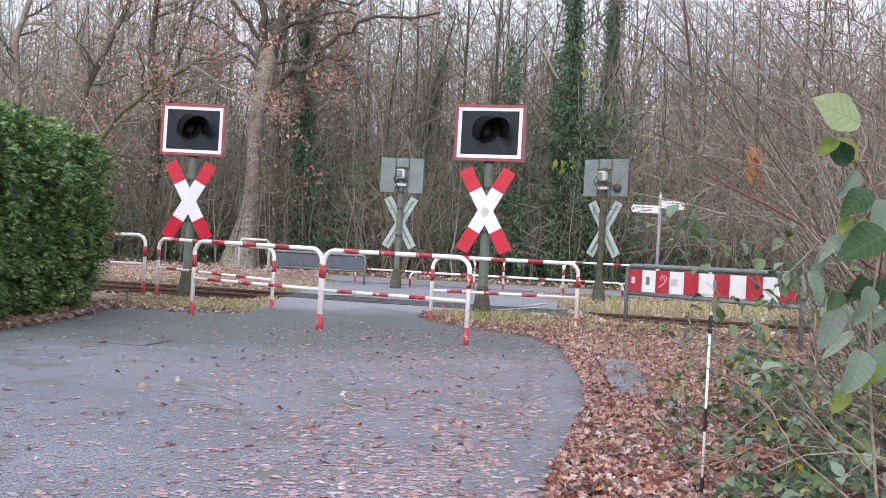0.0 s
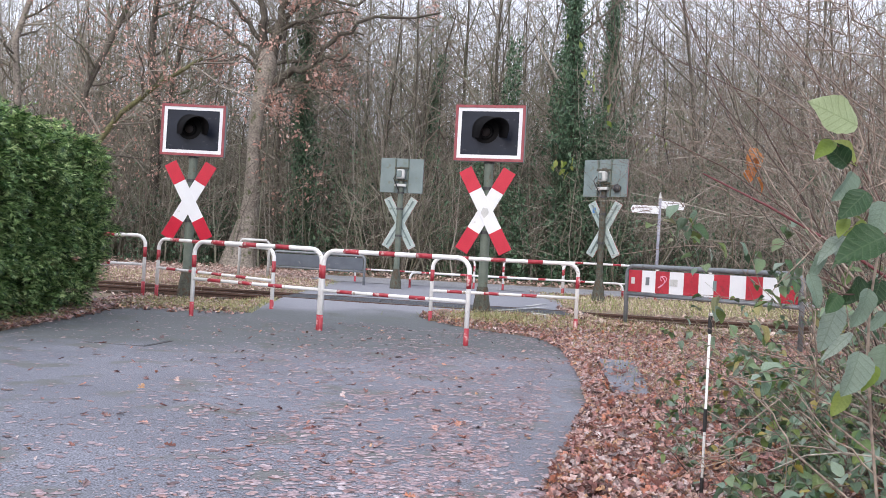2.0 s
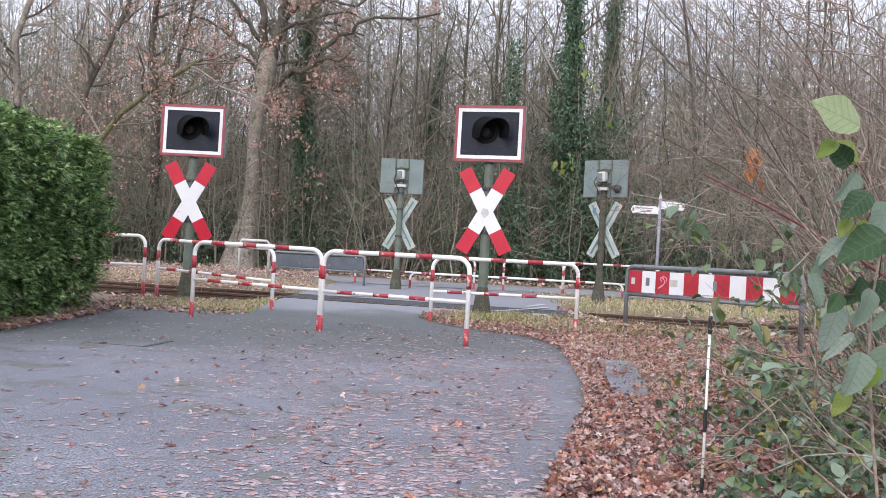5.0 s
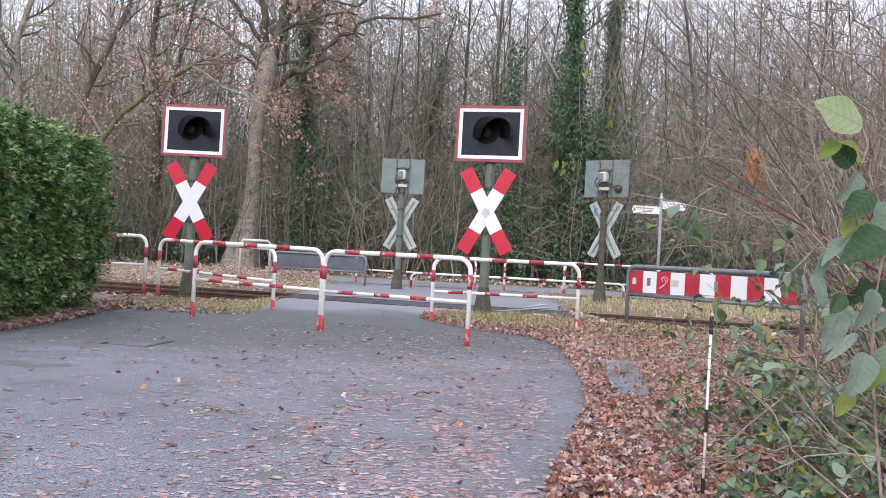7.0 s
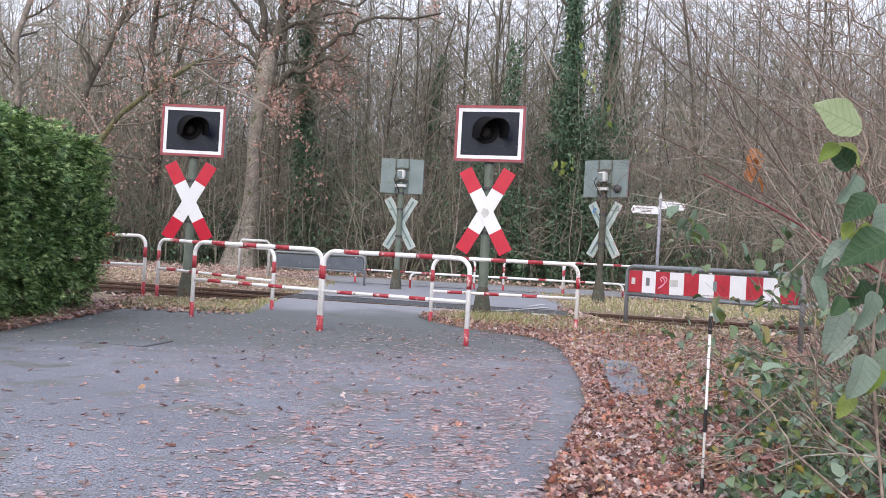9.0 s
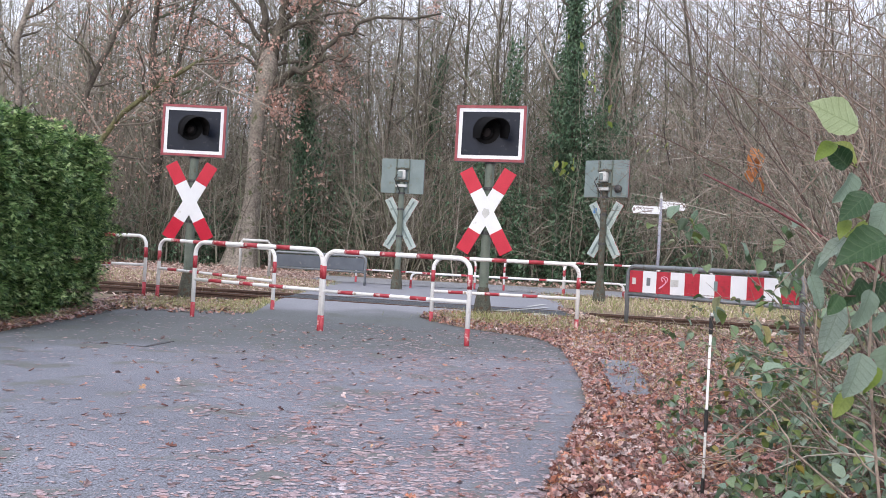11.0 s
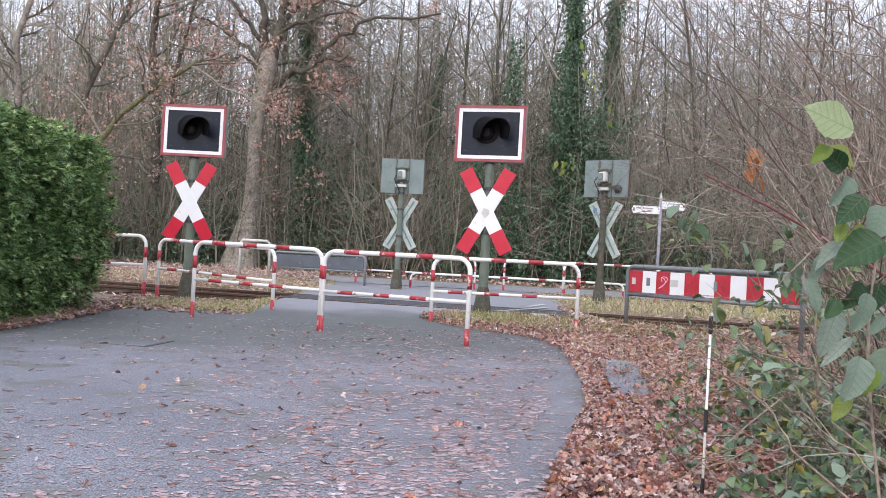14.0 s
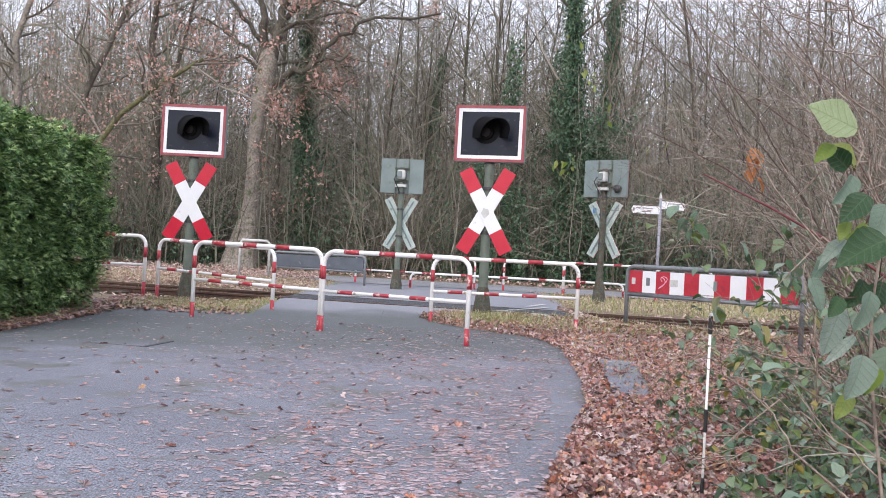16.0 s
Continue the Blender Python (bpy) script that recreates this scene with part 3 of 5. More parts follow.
# ---- vegetation materials ----
V = {
    "bark": mat("grey_brown_bark", ((0.06, 0.05, 0.042), (0.11, 0.098, 0.08), (0.17, 0.152, 0.125)), 0.95, 2.5, 0.7, "world", fine=22, stain=(0.075, 0.09, 0.045), stain_at=0.6),
    "moss_bark": mat("mossy_bark", ((0.1, 0.1, 0.05), (0.19, 0.185, 0.09)), 0.95, 2.5, 0.7, "world", fine=22, stain=(0.2, 0.17, 0.13), stain_at=0.6),
    "oak_bark": mat("oak_bark", ((0.2, 0.175, 0.15), (0.37, 0.33, 0.285)), 0.95, 1.6, 1.0, "world", fine=16, stain=(0.1, 0.115, 0.055), stain_at=0.58),
    "twig": mat("forest_twigs", ((0.07, 0.06, 0.05), (0.18, 0.158, 0.13), (0.37, 0.335, 0.285), (0.13, 0.15, 0.09), (0.25, 0.19, 0.165)), 0.9, 3, 0.0, "island"),
    "redtwig": mat("reddish_shrub_twigs", ((0.04, 0.03, 0.027), (0.14, 0.105, 0.085), (0.25, 0.205, 0.165), (0.12, 0.065, 0.055), (0.38, 0.345, 0.295), (0.09, 0.095, 0.05)), 0.75, 3, 0.0, "island"),
    "tan_cane": mat("pale_brown_canes", ((0.08, 0.055, 0.045), (0.22, 0.165, 0.125), (0.38, 0.32, 0.26), (0.15, 0.085, 0.065), (0.14, 0.14, 0.08)), 0.65, 9, 0.1, "island"),
    "ivy": mat("ivy_leaves", ((0.03, 0.075, 0.042), (0.08, 0.155, 0.085), (0.17, 0.26, 0.16)), 0.45, 3, 0.0, "island", thin=0.15),
    "thuja": mat("hedge_sprays", ((0.014, 0.042, 0.016), (0.072, 0.16, 0.052), (0.23, 0.38, 0.13), (0.5, 0.63, 0.28)), 0.5, 3, 0.0, "island", thin=0.2),
    # near-black: the shade deep in the hedge, put into the colour
    "core": mat("hedge_gap_shade", ((0.012, 0.018, 0.008), (0.025, 0.032, 0.014)), 0.95, 4, 0.4),
    "brown_leaf": mat("fallen_leaves", ((0.17, 0.085, 0.078), (0.37, 0.173, 0.141), (0.52, 0.285, 0.238), (0.56, 0.391, 0.358), (0.25, 0.128, 0.118), (0.6, 0.468, 0.442), (0.5, 0.199, 0.113), (0.42, 0.213, 0.2), (0.06, 0.036, 0.034), (0.66, 0.547, 0.537), (0.1, 0.053, 0.052), (0.52, 0.36, 0.353), (0.36, 0.275, 0.254), (0.6, 0.356, 0.195), (0.16, 0.094, 0.09)), 0.28, 3, 0.0, "island", thin=0.1),
    "road_leaf": mat("wet_leaves_on_road", ((0.3, 0.22, 0.235), (0.4, 0.29, 0.31), (0.46, 0.35, 0.38), (0.12, 0.075, 0.08), (0.42, 0.25, 0.23), (0.58, 0.5, 0.53), (0.34, 0.27, 0.29), (0.42, 0.32, 0.35), (0.3, 0.17, 0.16)), 0.45, 3, 0.0, "island"),
    "straw_leaf": mat("dry_pale_leaves", ((0.34, 0.22, 0.18), (0.54, 0.4, 0.34), (0.66, 0.54, 0.47), (0.46, 0.29, 0.24), (0.2, 0.13, 0.11), (0.58, 0.44, 0.4)), 0.8, 3, 0.0, "island"),
    "oak_leaf": mat("dead_oak_leaves", ((0.42, 0.23, 0.18), (0.56, 0.34, 0.28), (0.64, 0.45, 0.38)), 0.7, 3, 0.0, "island", thin=0.25),
    "grass": mat("verge_grass", ((0.19, 0.24, 0.07), (0.34, 0.36, 0.14), (0.54, 0.5, 0.29), (0.66, 0.6, 0.42)), 0.8, 3, 0.0, "island", thin=0.2),
    "bramble": mat("bramble_leaves", ((0.045, 0.1, 0.05), (0.1, 0.18, 0.115), (0.22, 0.32, 0.24), (0.2, 0.27, 0.07), (0.05, 0.12, 0.05), (0.29, 0.37, 0.3), (0.13, 0.23, 0.06), (0.28, 0.37, 0.3), (0.38, 0.3, 0.06)), 0.32, 12, 0.3, "object", fine=45, thin=0.2, grained=0.15),
    "pale_leaf": mat("pale_hanging_leaves", ((0.14, 0.21, 0.15), (0.22, 0.31, 0.24), (0.33, 0.4, 0.34), (0.17, 0.25, 0.17)), 0.35, 14, 0.35, "object", fine=45, thin=0.3, grained=0.15),
    "dark_leaf": mat("dark_green_leaves", ((0.022, 0.065, 0.025), (0.05, 0.115, 0.045)), 0.28, 14, 0.35, "object", fine=45, thin=0.25, grained=0.15),
    "yellow_leaf": mat("yellow_green_leaves", ((0.19, 0.28, 0.05), (0.34, 0.38, 0.12)), 0.45, 14, 0.2, "object", fine=45, thin=0.35, grained=0.15),
    "bright_leaf": mat("bright_green_leaf", ((0.33, 0.43, 0.2), (0.4, 0.49, 0.27)), 0.35, 14, 0.25, "object", fine=45, thin=0.45, grained=0.12),
    "orange_leaf": mat("orange_dead_leaves", ((0.42, 0.14, 0.03), (0.55, 0.22, 0.07)), 0.6, 14, 0.1, "object", fine=120, thin=0.3),
    "far": mat("far_woods", ((0.09, 0.083, 0.075), (0.21, 0.2, 0.185)), 1.0, 1.6, 0.0, "world", fine=7, grained=0.9),
}



def veined(m, pale, depth=0.06):
    """Adds a midrib and side veins to a leaf material, in the leaf's own space (its length runs along y from 0 to 1)."""
    n, l = m.node_tree.nodes, m.node_tree.links
    b = n["Principled BSDF"]
    sep = n.new("ShaderNodeSeparateXYZ")
    l.new(n.new("ShaderNodeTexCoord").outputs["Object"], sep.inputs[0])

    def calc(op, a, c):
        q = n.new("ShaderNodeMath")
        q.operation = op
        for i, s in enumerate((a, c)):
            if isinstance(s, (int, float)):
                q.inputs[i].default_value = s
            else:
                l.new(s, q.inputs[i])
        return q.outputs[0]
    ax = calc("ABSOLUTE", sep.outputs["X"], 0)
    side = calc("SINE", calc("MULTIPLY", calc("SUBTRACT", sep.outputs["Y"], calc("MULTIPLY", ax, 0.75)), 44.0), 0)
    vein = calc("MAXIMUM", calc("GREATER_THAN", side, 0.9), calc("LESS_THAN", ax, 0.014))
    old = b.inputs["Base Color"].links[0].from_socket
    mix = n.new("ShaderNodeMix")
    mix.data_type = "RGBA"
    mix.inputs["B"].default_value = (*pale, 1)
    l.new(calc("MULTIPLY", vein, 0.28), mix.inputs["Factor"])
    l.new(old, mix.inputs["A"])
    for link in list(old.links):
        if link.to_node != mix:
            l.new(mix.outputs["Result"], link.to_socket)
    bump = n.new("ShaderNodeBump")
    bump.inputs["Strength"].default_value, bump.inputs["Distance"].default_value = depth, 0.004
    l.new(side, bump.inputs["Height"])
    before = b.inputs["Normal"].links[0].from_socket
    l.new(before, bump.inputs["Normal"])
    l.new(bump.outputs["Normal"], b.inputs["Normal"])


veined(V["pale_leaf"], (0.09, 0.14, 0.08), 0.1)
veined(V["dark_leaf"], (0.16, 0.23, 0.12), 0.12)
veined(V["bright_leaf"], (0.12, 0.19, 0.05), 0.1)
veined(V["yellow_leaf"], (0.12, 0.18, 0.04), 0.1)
veined(V["bramble"], (0.2, 0.26, 0.14))

# ---- scattering of small leaves ----
KITE = (np.array([(0, -0.5, 0.0), (0.27, 0.0, 0.1), (0, 0.5, 0.02), (-0.27, 0.0, 0.1)]), ((0, 1, 2), (0, 2, 3)))
LOBED = (np.array([(0, -0.55, 0.0), (0.3, -0.25, 0.1), (0.2, 0.05, 0.06), (0.36, 0.25, 0.14), (0, 0.5, 0.03), (-0.36, 0.25, 0.12), (-0.2, 0.05, 0.05), (-0.3, -0.25, 0.13)]),
         ((0, 1, 2), (0, 2, 4), (2, 3, 4), (0, 4, 6), (0, 6, 7), (6, 4, 5)))
FLAT = (LOBED[0] * np.array((1.15, 1.15, 0.07)), LOBED[1])
_R = [(0.24, -0.3, 0.13), (0.1, -0.13, 0.05), (0.4, 0.02, 0.22), (0.17, 0.16, 0.09), (0.3, 0.38, 0.2)]
_L = [(-0.2, -0.33, 0.05), (-0.12, -0.1, 0.07), (-0.36, 0.06, 0.1), (-0.14, 0.2, 0.1), (-0.25, 0.36, 0.24)]
CRUMPLED = (np.array([(0, -0.55, 0.02), (0, -0.15, -0.02), (0, 0.17, 0.01), (0.03, 0.56, 0.12)] + _R + _L),
            ((0, 4, 5, 1), (1, 5, 6, 7), (1, 7, 2), (2, 7, 8, 3), (0, 1, 10, 9), (1, 12, 11, 10), (1, 2, 12), (2, 3, 13, 12)))
SPRAY = (np.array((1.5, 1, 1)) * np.array([(0, 0, 0), (0.09, 0.35, 0.02), (0, 1.0, -0.08), (-0.09, 0.35, 0.02), (0.05, 0.2, 0), (0.42, 0.55, -0.03), (0.2, 0.5, 0), (-0.05, 0.2, 0), (-0.42, 0.55, -0.03), (-0.2, 0.5, 0), (0.1, 0.5, 0), (0.3, 0.85, -0.06), (-0.1, 0.5, 0), (-0.3, 0.85, -0.06)]),
         ((0, 1, 2), (0, 2, 3), (4, 5, 6), (7, 9, 8), (1, 11, 10), (3, 12, 13)))
BLADE = (np.array([(-0.025, 0, 0), (0.025, 0, 0), (0.02, 0.1, 0.55), (-0.02, 0.1, 0.55), (0, 0.35, 1.0)]), ((0, 1, 2, 3), (3, 2, 4)))


def turn_matrices(yaw, pitch, roll):
    cy, sy, cp, sp, cr, sr = np.cos(yaw), np.sin(yaw), np.cos(pitch), np.sin(pitch), np.cos(roll), np.sin(roll)
    z, o = np.zeros_like(yaw), np.ones_like(yaw)
    rz = np.stack([np.stack([cy, -sy, z], -1), np.stack([sy, cy, z], -1), np.stack([z, z, o], -1)], -2)
    rx = np.stack([np.stack([o, z, z], -1), np.stack([z, cp, -sp], -1), np.stack([z, sp, cp], -1)], -2)
    ry = np.stack([np.stack([cr, z, sr], -1), np.stack([z, o, z], -1), np.stack([-sr, z, cr], -1)], -2)
    return rz @ rx @ ry


def scatter(template, pos, yaw, pitch, roll, size):
    tv, tf = template
    m = turn_matrices(np.asarray(yaw), np.asarray(pitch), np.asarray(roll))
    v = np.einsum("nij,kj->nki", m, tv) * np.asarray(size)[:, None, None] + np.asarray(pos)[:, None, :]
    k = len(tv)
    faces = [tuple(k * i + q for q in f) for i in range(len(pos)) for f in tf]
    return [tuple(p) for p in v.reshape(-1, 3).tolist()], faces


def litter(name, n, where, lift, size, material, label, seed, template=LOBED, tilt=0.35, stack=0.0):
    """Leaves that lie on the ground: where(rng) gives x and y."""
    rng = np.random.default_rng(seed)
    pts = [where(rng) for _ in range(n)]
    pos = np.array([(x, y, soil(x, y) + lift + stack * rng.random() + (0.006 * noise.noise((x, y, 2)) if template is FLAT else 0.0)) for x, y in pts])
    vf = scatter(template, pos, rng.uniform(0, 6.28, n), rng.normal(0, tilt, n), rng.normal(0, tilt, n), rng.uniform(*size, n))
    return tagged(part(name, vf, material), label, "leaves", kind="stuff")


def verge_right(rng):
    while True:
        y = 3.2 + 11.5 * rng.random() ** 1.3
        x = interp(y, RIGHT) - 0.05 + (0.3 + 0.42 * y) * rng.random() ** 1.2
        if not (abs(x - 1.55 - 0.15 * (y - 7.1)) < 0.17 and 7.0 < y < 9.6 and rng.random() < 0.8):
            return x, y


def on_road(rng):
    while True:
        y = 3.0 + 9.5 * rng.random() ** 1.15
        a, b = max(interp(y, LEFT), -0.6 * y), interp(y, RIGHT)
        q = rng.random()
        x = a + (b - a) * q
        keep = 0.12 + 0.88 * max(0.0, min(1.0, (q - 0.35) * 2.2)) * (1.0 if y < 9.5 else 0.4)
        if y < 4.8:
            keep = max(keep, 0.15)
        if 4.3 < y < 9 and b - x < 0.32:
            keep *= 0.3
        if rng.random() < keep * (0.5 + noise.noise((x * 2.3, y * 2.3, 4)) * 0.6):
            return x, y


litter("leaf_litter", 34000, verge_right, 0.0, (0.022, 0.076), V["brown_leaf"], "wet brown and orange fallen leaves on the verge", 1, CRUMPLED, 0.5, 0.04)
litter("leaf_litter", 3500, lambda r: (0.25 + 3.2 * r.random(), -3 + 6.6 * r.random()), 0.0, (0.03, 0.08), V["brown_leaf"], "wet brown fallen leaves on the near verge", 12, KITE, 0.4, 0.03)
litter("road_leaves", 900, lambda r: (-5 + 5.1 * r.random(), -3 + 6.4 * r.random()), 0.0018, (0.015, 0.055), V["road_leaf"], "scattered flattened leaves on the near asphalt", 13, FLAT, 0.008)
litter("road_leaves", 6500, on_road, 0.002, (0.012, 0.06), V["road_leaf"], "flattened pinkish brown leaves on the asphalt", 2, FLAT, 0.01)
litter("road_leaf_scraps", 15000, on_road, 0.0018, (0.006, 0.024), V["road_leaf"], "small pale leaf scraps trodden into the asphalt", 9, FLAT, 0.01)
litter("curled_road_leaves", 420, on_road, 0.004, (0.018, 0.06), V["brown_leaf"], "single curled brown leaves lying on the asphalt", 14, CRUMPLED, 0.3)
litter("curled_road_leaves", 130, lambda r: (-4.6 + 4.8 * r.random(), 4 + 7.5 * r.random()), 0.004, (0.03, 0.08), V["brown_leaf"], "single curled brown leaves lying on the asphalt", 15, CRUMPLED, 0.3)
litter("leaf_litter", 700, lambda r: (-5.0 + 2.2 * r.random(), 13.0 + 1.6 * r.random()), 0.0, (0.04, 0.09), V["straw_leaf"], "dry pale leaves in the grass beside the lane", 16, CRUMPLED, 0.4, 0.02)
litter("leaf_litter", 4500, lambda r: (-10 + 6.2 * r.random(), 25.4 + 5 * r.random()), 0.01, (0.05, 0.1), V["straw_leaf"], "dry leaves drifted about the foot of the oak", 17, CRUMPLED, 0.5, 0.08)
litter("leaf_litter", 2000, lambda r: (-5.3 + 2.5 * r.random() ** 1.5, 12.6 + 2.8 * r.random()), 0.0, (0.04, 0.085), V["brown_leaf"], "brown fallen leaves under the hedge and pipe barrier", 3, stack=0.03)
litter("leaf_litter", 1800, lambda r: (-4.55 - 0.9 * r.random(), 8.0 + 5 * r.random()), 0.0, (0.05, 0.1), V["brown_leaf"], "brown fallen leaves at the foot of the hedge", 8, stack=0.02)
litter("leaf_litter", 13000, lambda r: (-10 + 7.0 * r.random(), 17.6 + 7.8 * r.random()), 0.0, (0.03, 0.08), V["straw_leaf"], "dry pale leaves on the bank beyond the track", 18, CRUMPLED, 0.5, 0.06)
litter("leaf_litter", 15000, lambda r: ((-12 + 9.0 * r.random()) if r.random() < 0.55 else (2.5 + 10 * r.random()), 17.9 + 7.7 * r.random()), 0.0, (0.035, 0.085), V["straw_leaf"], "dry pale leaves beyond the track", 4, KITE, 0.5, 0.08)
litter("leaf_litter", 5000, lambda r: (-16 + 32 * r.random(), 30.6 + 6 * r.random()), 0.0, (0.1, 0.2), V["straw_leaf"], "dry leaves at the edge of the wood", 5, KITE, 0.5, 0.1)
litter("leaf_litter", 3200, lambda r: (2.2 + 6 * r.random(), 13.2 + 4 * r.random()), 0.0, (0.06, 0.12), V["straw_leaf"], "dry leaves between and beside the rails", 6, LOBED, 0.4, 0.05)
litter("leaf_litter", 250, lambda r: (-9 + 6 * r.random(), 15.4 + 2.8 * r.random()), -0.03, (0.06, 0.12), V["straw_leaf"], "dry leaves between and beside the rails", 7, LOBED, 0.4, 0.05)


def grass(n, where, size, label, seed):
    rng = np.random.default_rng(seed)
    pts = [where(rng) for _ in range(n)]
    pos = np.array([(x, y, soil(x, y) - 0.01) for x, y in pts])
    vf = scatter(BLADE, pos, rng.uniform(0, 6.28, n), rng.normal(-0.3, 0.35, n), rng.normal(0, 0.3, n), rng.uniform(*size, n))
    return tagged(part("grass", vf, V["grass"]), label, "grass", kind="stuff")


grass(2600, lambda r: (r.normal(0.75, 0.38), 13.75 + r.normal(0, 0.3)), (0.05, 0.17), "yellow-green grass tufts round the post foot", 21)
grass(9000, lambda r: (-5.0 + 2.3 * r.random() ** 0.7, 12.9 + 2.2 * r.random()), (0.04, 0.115), "short pale grass beside the lane", 22)
grass(4500, lambda r: (1.2 + 4.5 * r.random(), 12.9 + 1.7 * r.random()), (0.05, 0.16), "dry straw-coloured verge grass", 23)
grass(5000, lambda r: (2.6 + 6 * r.random(), 17.2 + 6.5 * r.random()), (0.08, 0.25), "dry grass beyond the rails", 24)
grass(6000, lambda r: (-10 + 7.2 * r.random(), 17.8 + 7.4 * r.random()), (0.06, 0.2), "dry grass on the bank beyond the track", 27)
grass(2500, lambda r: (1.6 + 3.0 * r.random(), 6 + 6 * r.random()), (0.05, 0.14), "thin grass among the leaves", 25)
grass(2600, lambda r: (-5.5 + 0.85 * r.random(), 8.4 + 3.9 * r.random()), (0.04, 0.1), "short green grass along the hedge", 26)


# ---- hedge ----
def make_hedge():
    s = thing("clipped_hedge", pose(-6.42, 10.6, 0), "dense dark green clipped conifer hedge", "hedge")
    hx, hy, h = 1.55, 2.45, 2.36
    # added dark box; its colour gives the gaps between sprays their shade
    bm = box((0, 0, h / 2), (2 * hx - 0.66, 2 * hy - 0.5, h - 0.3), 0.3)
    part("inner_mass", bm, V["core"], s, "near-black filler painted as the shade inside the hedge")
    rng = np.random.default_rng(31)
    pos, yaw, pit, size = [], [], [], []
    while len(pos) < 32000:
        f = rng.random()
        a, z = rng.uniform(-1, 1), rng.random()
        if f < 0.62:
            p, out = np.array([hx, a * hy, z * h]), 0.0
        elif f < 0.82:
            p, out = np.array([a * hx, (1 if rng.random() < 0.75 else -1) * hy, z * h]), math.pi / 2
            out = out if p[1] > 0 else -out
        else:
            p, out = np.array([a * hx, rng.uniform(-1, 1) * hy, h]), rng.uniform(0, 6.28)
        # rounded shoulders and a lumpy face
        sx, sy, sz = abs(p[0]) / hx, abs(p[1]) / hy, p[2] / h
        pull = 0.35 * max(0, sz - 0.72) / 0.28
        p[0] *= 1 - 0.16 * pull - (0.1 * max(0, sy - 0.85) / 0.15 if sx > 0.9 else 0)
        p[1] *= 1 - 0.12 * pull - (0.05 * max(0, sx - 0.8) / 0.2 if sy > 0.9 else 0)
        if f >= 0.82:
            p[2] -= 0.3 * max(0, max(sx, sy) - 0.72)
        d = 0.12 * noise.noise(Vector(p) * 1.6) + 0.34 * noise.noise(Vector(p) * 5.2) - 0.14 * rng.random() ** 2
        if f < 0.82:
            p[0] += d * math.cos(out)
            p[1] += d * math.sin(out)
        else:
            p[2] += d
        p[0] -= 0.38 * max(0.0, 1 - p[2] / 0.7) * (1 if p[0] > 0 else -1)
        if p[2] < 0.04 or noise.noise(Vector(p) * 6.0) + 0.5 * noise.noise(Vector(p) * 14.0) < 0.05:
            continue
        # one flat frond: a fan of small sprays along a rib that rises and then droops
        fy = out + rng.normal(0, 0.7)
        rise_up = rng.normal(0.45, 0.35) if f < 0.82 else rng.normal(1.15, 0.3)
        length = rng.uniform(0.14, 0.3) * (1.0 if f < 0.82 else 1.35)
        for i in range(8):
            q = i / 7
            slope = rise_up - 0.9 * q * q
            fan = (0.9 - 0.5 * q) * (1 if i % 2 else -1) * (0 if i == 7 else 1)
            along = length * (q - 0.25)
            pos.append(p + along * np.array([math.cos(fy) * math.cos(slope), math.sin(fy) * math.cos(slope), math.sin(slope)]))
            yaw.append(fy - math.pi / 2 + fan + rng.normal(0, 0.15))
            pit.append(slope - 0.15 + rng.normal(0, 0.2))
            size.append(rng.uniform(0.07, 0.16) * (1.1 - 0.5 * q))
    n = len(pos)
    part("foliage", scatter(SPRAY, np.array(pos), np.array(yaw), np.array(pit), rng.normal(0, 0.4, n), np.array(size)), V["thuja"], s, "scaly green sprays with paler tips")


make_hedge()


# ---- trees ----
def grow(rng, out, p, d, length, r, level, spec):
    """Adds one branch and its twigs to out[level]."""
    n = spec["segs"][level]
    pts, rad = [tuple(p)], [r]
    d = Vector(d).normalized()
    step = length / n
    p = Vector(p)
    nodes = []
    for i in range(n):
        w = spec["wander"][level]
        d = (d + Vector((rng.gauss(0, w), rng.gauss(0, w), rng.gauss(0, w) + spec["up"][level]))).normalized()
        p = p + d * step
        rr = r * (1 - (1 - spec["taper"]) * (i + 1) / n)
        pts.append(tuple(p))
        rad.append(rr)
        nodes.append((p.copy(), d.copy(), rr, (i + 1) / n))
    out[level].append((pts, rad, spec["sides"][level]))
    if level + 1 >= len(spec["segs"]):
        return
    for _ in range(spec["kids"][level]):
        q = rng.uniform(spec["first"][level], 1.0)
        i = min(n - 1, int(q * n))
        base, bd, br, _t = nodes[i]
        back = rng.random()
        a = Vector(pts[i]).lerp(Vector(pts[i + 1]), back)
        side = bd.cross(Vector((rng.gauss(0, 1), rng.gauss(0, 1), rng.gauss(0, 1)))).normalized()
        nd = (bd * spec["lean"][level] + side).normalized()
        ln = length * spec["ratio"][level] * (1.15 - 0.6 * q) * rng.uniform(0.6, 1.25)
        grow(rng, out, a, nd, ln, min(br * 0.7, spec["thin"][level] * rng.uniform(0.7, 1.2)), level + 1, spec)


WOOD = dict(segs=(9, 5, 3, 2), wander=(0.045, 0.14, 0.2, 0.25), up=(0.01, 0.06, 0.05, 0.0), taper=0.25, sides=(7, 4, 3, 3), kids=(27, 5, 2), first=(0.14, 0.15, 0.2), lean=(0.9, 0.9, 0.8), ratio=(0.3, 0.42, 0.5), thin=(0.05, 0.02, 0.011))
SCRUB = dict(segs=(6, 4, 2), wander=(0.1, 0.18, 0.25), up=(0.03, 0.06, 0.02), taper=0.25, sides=(4, 3, 3), kids=(10, 2), first=(0.1, 0.15), lean=(0.9, 0.8), ratio=(0.38, 0.5), thin=(0.014, 0.008))


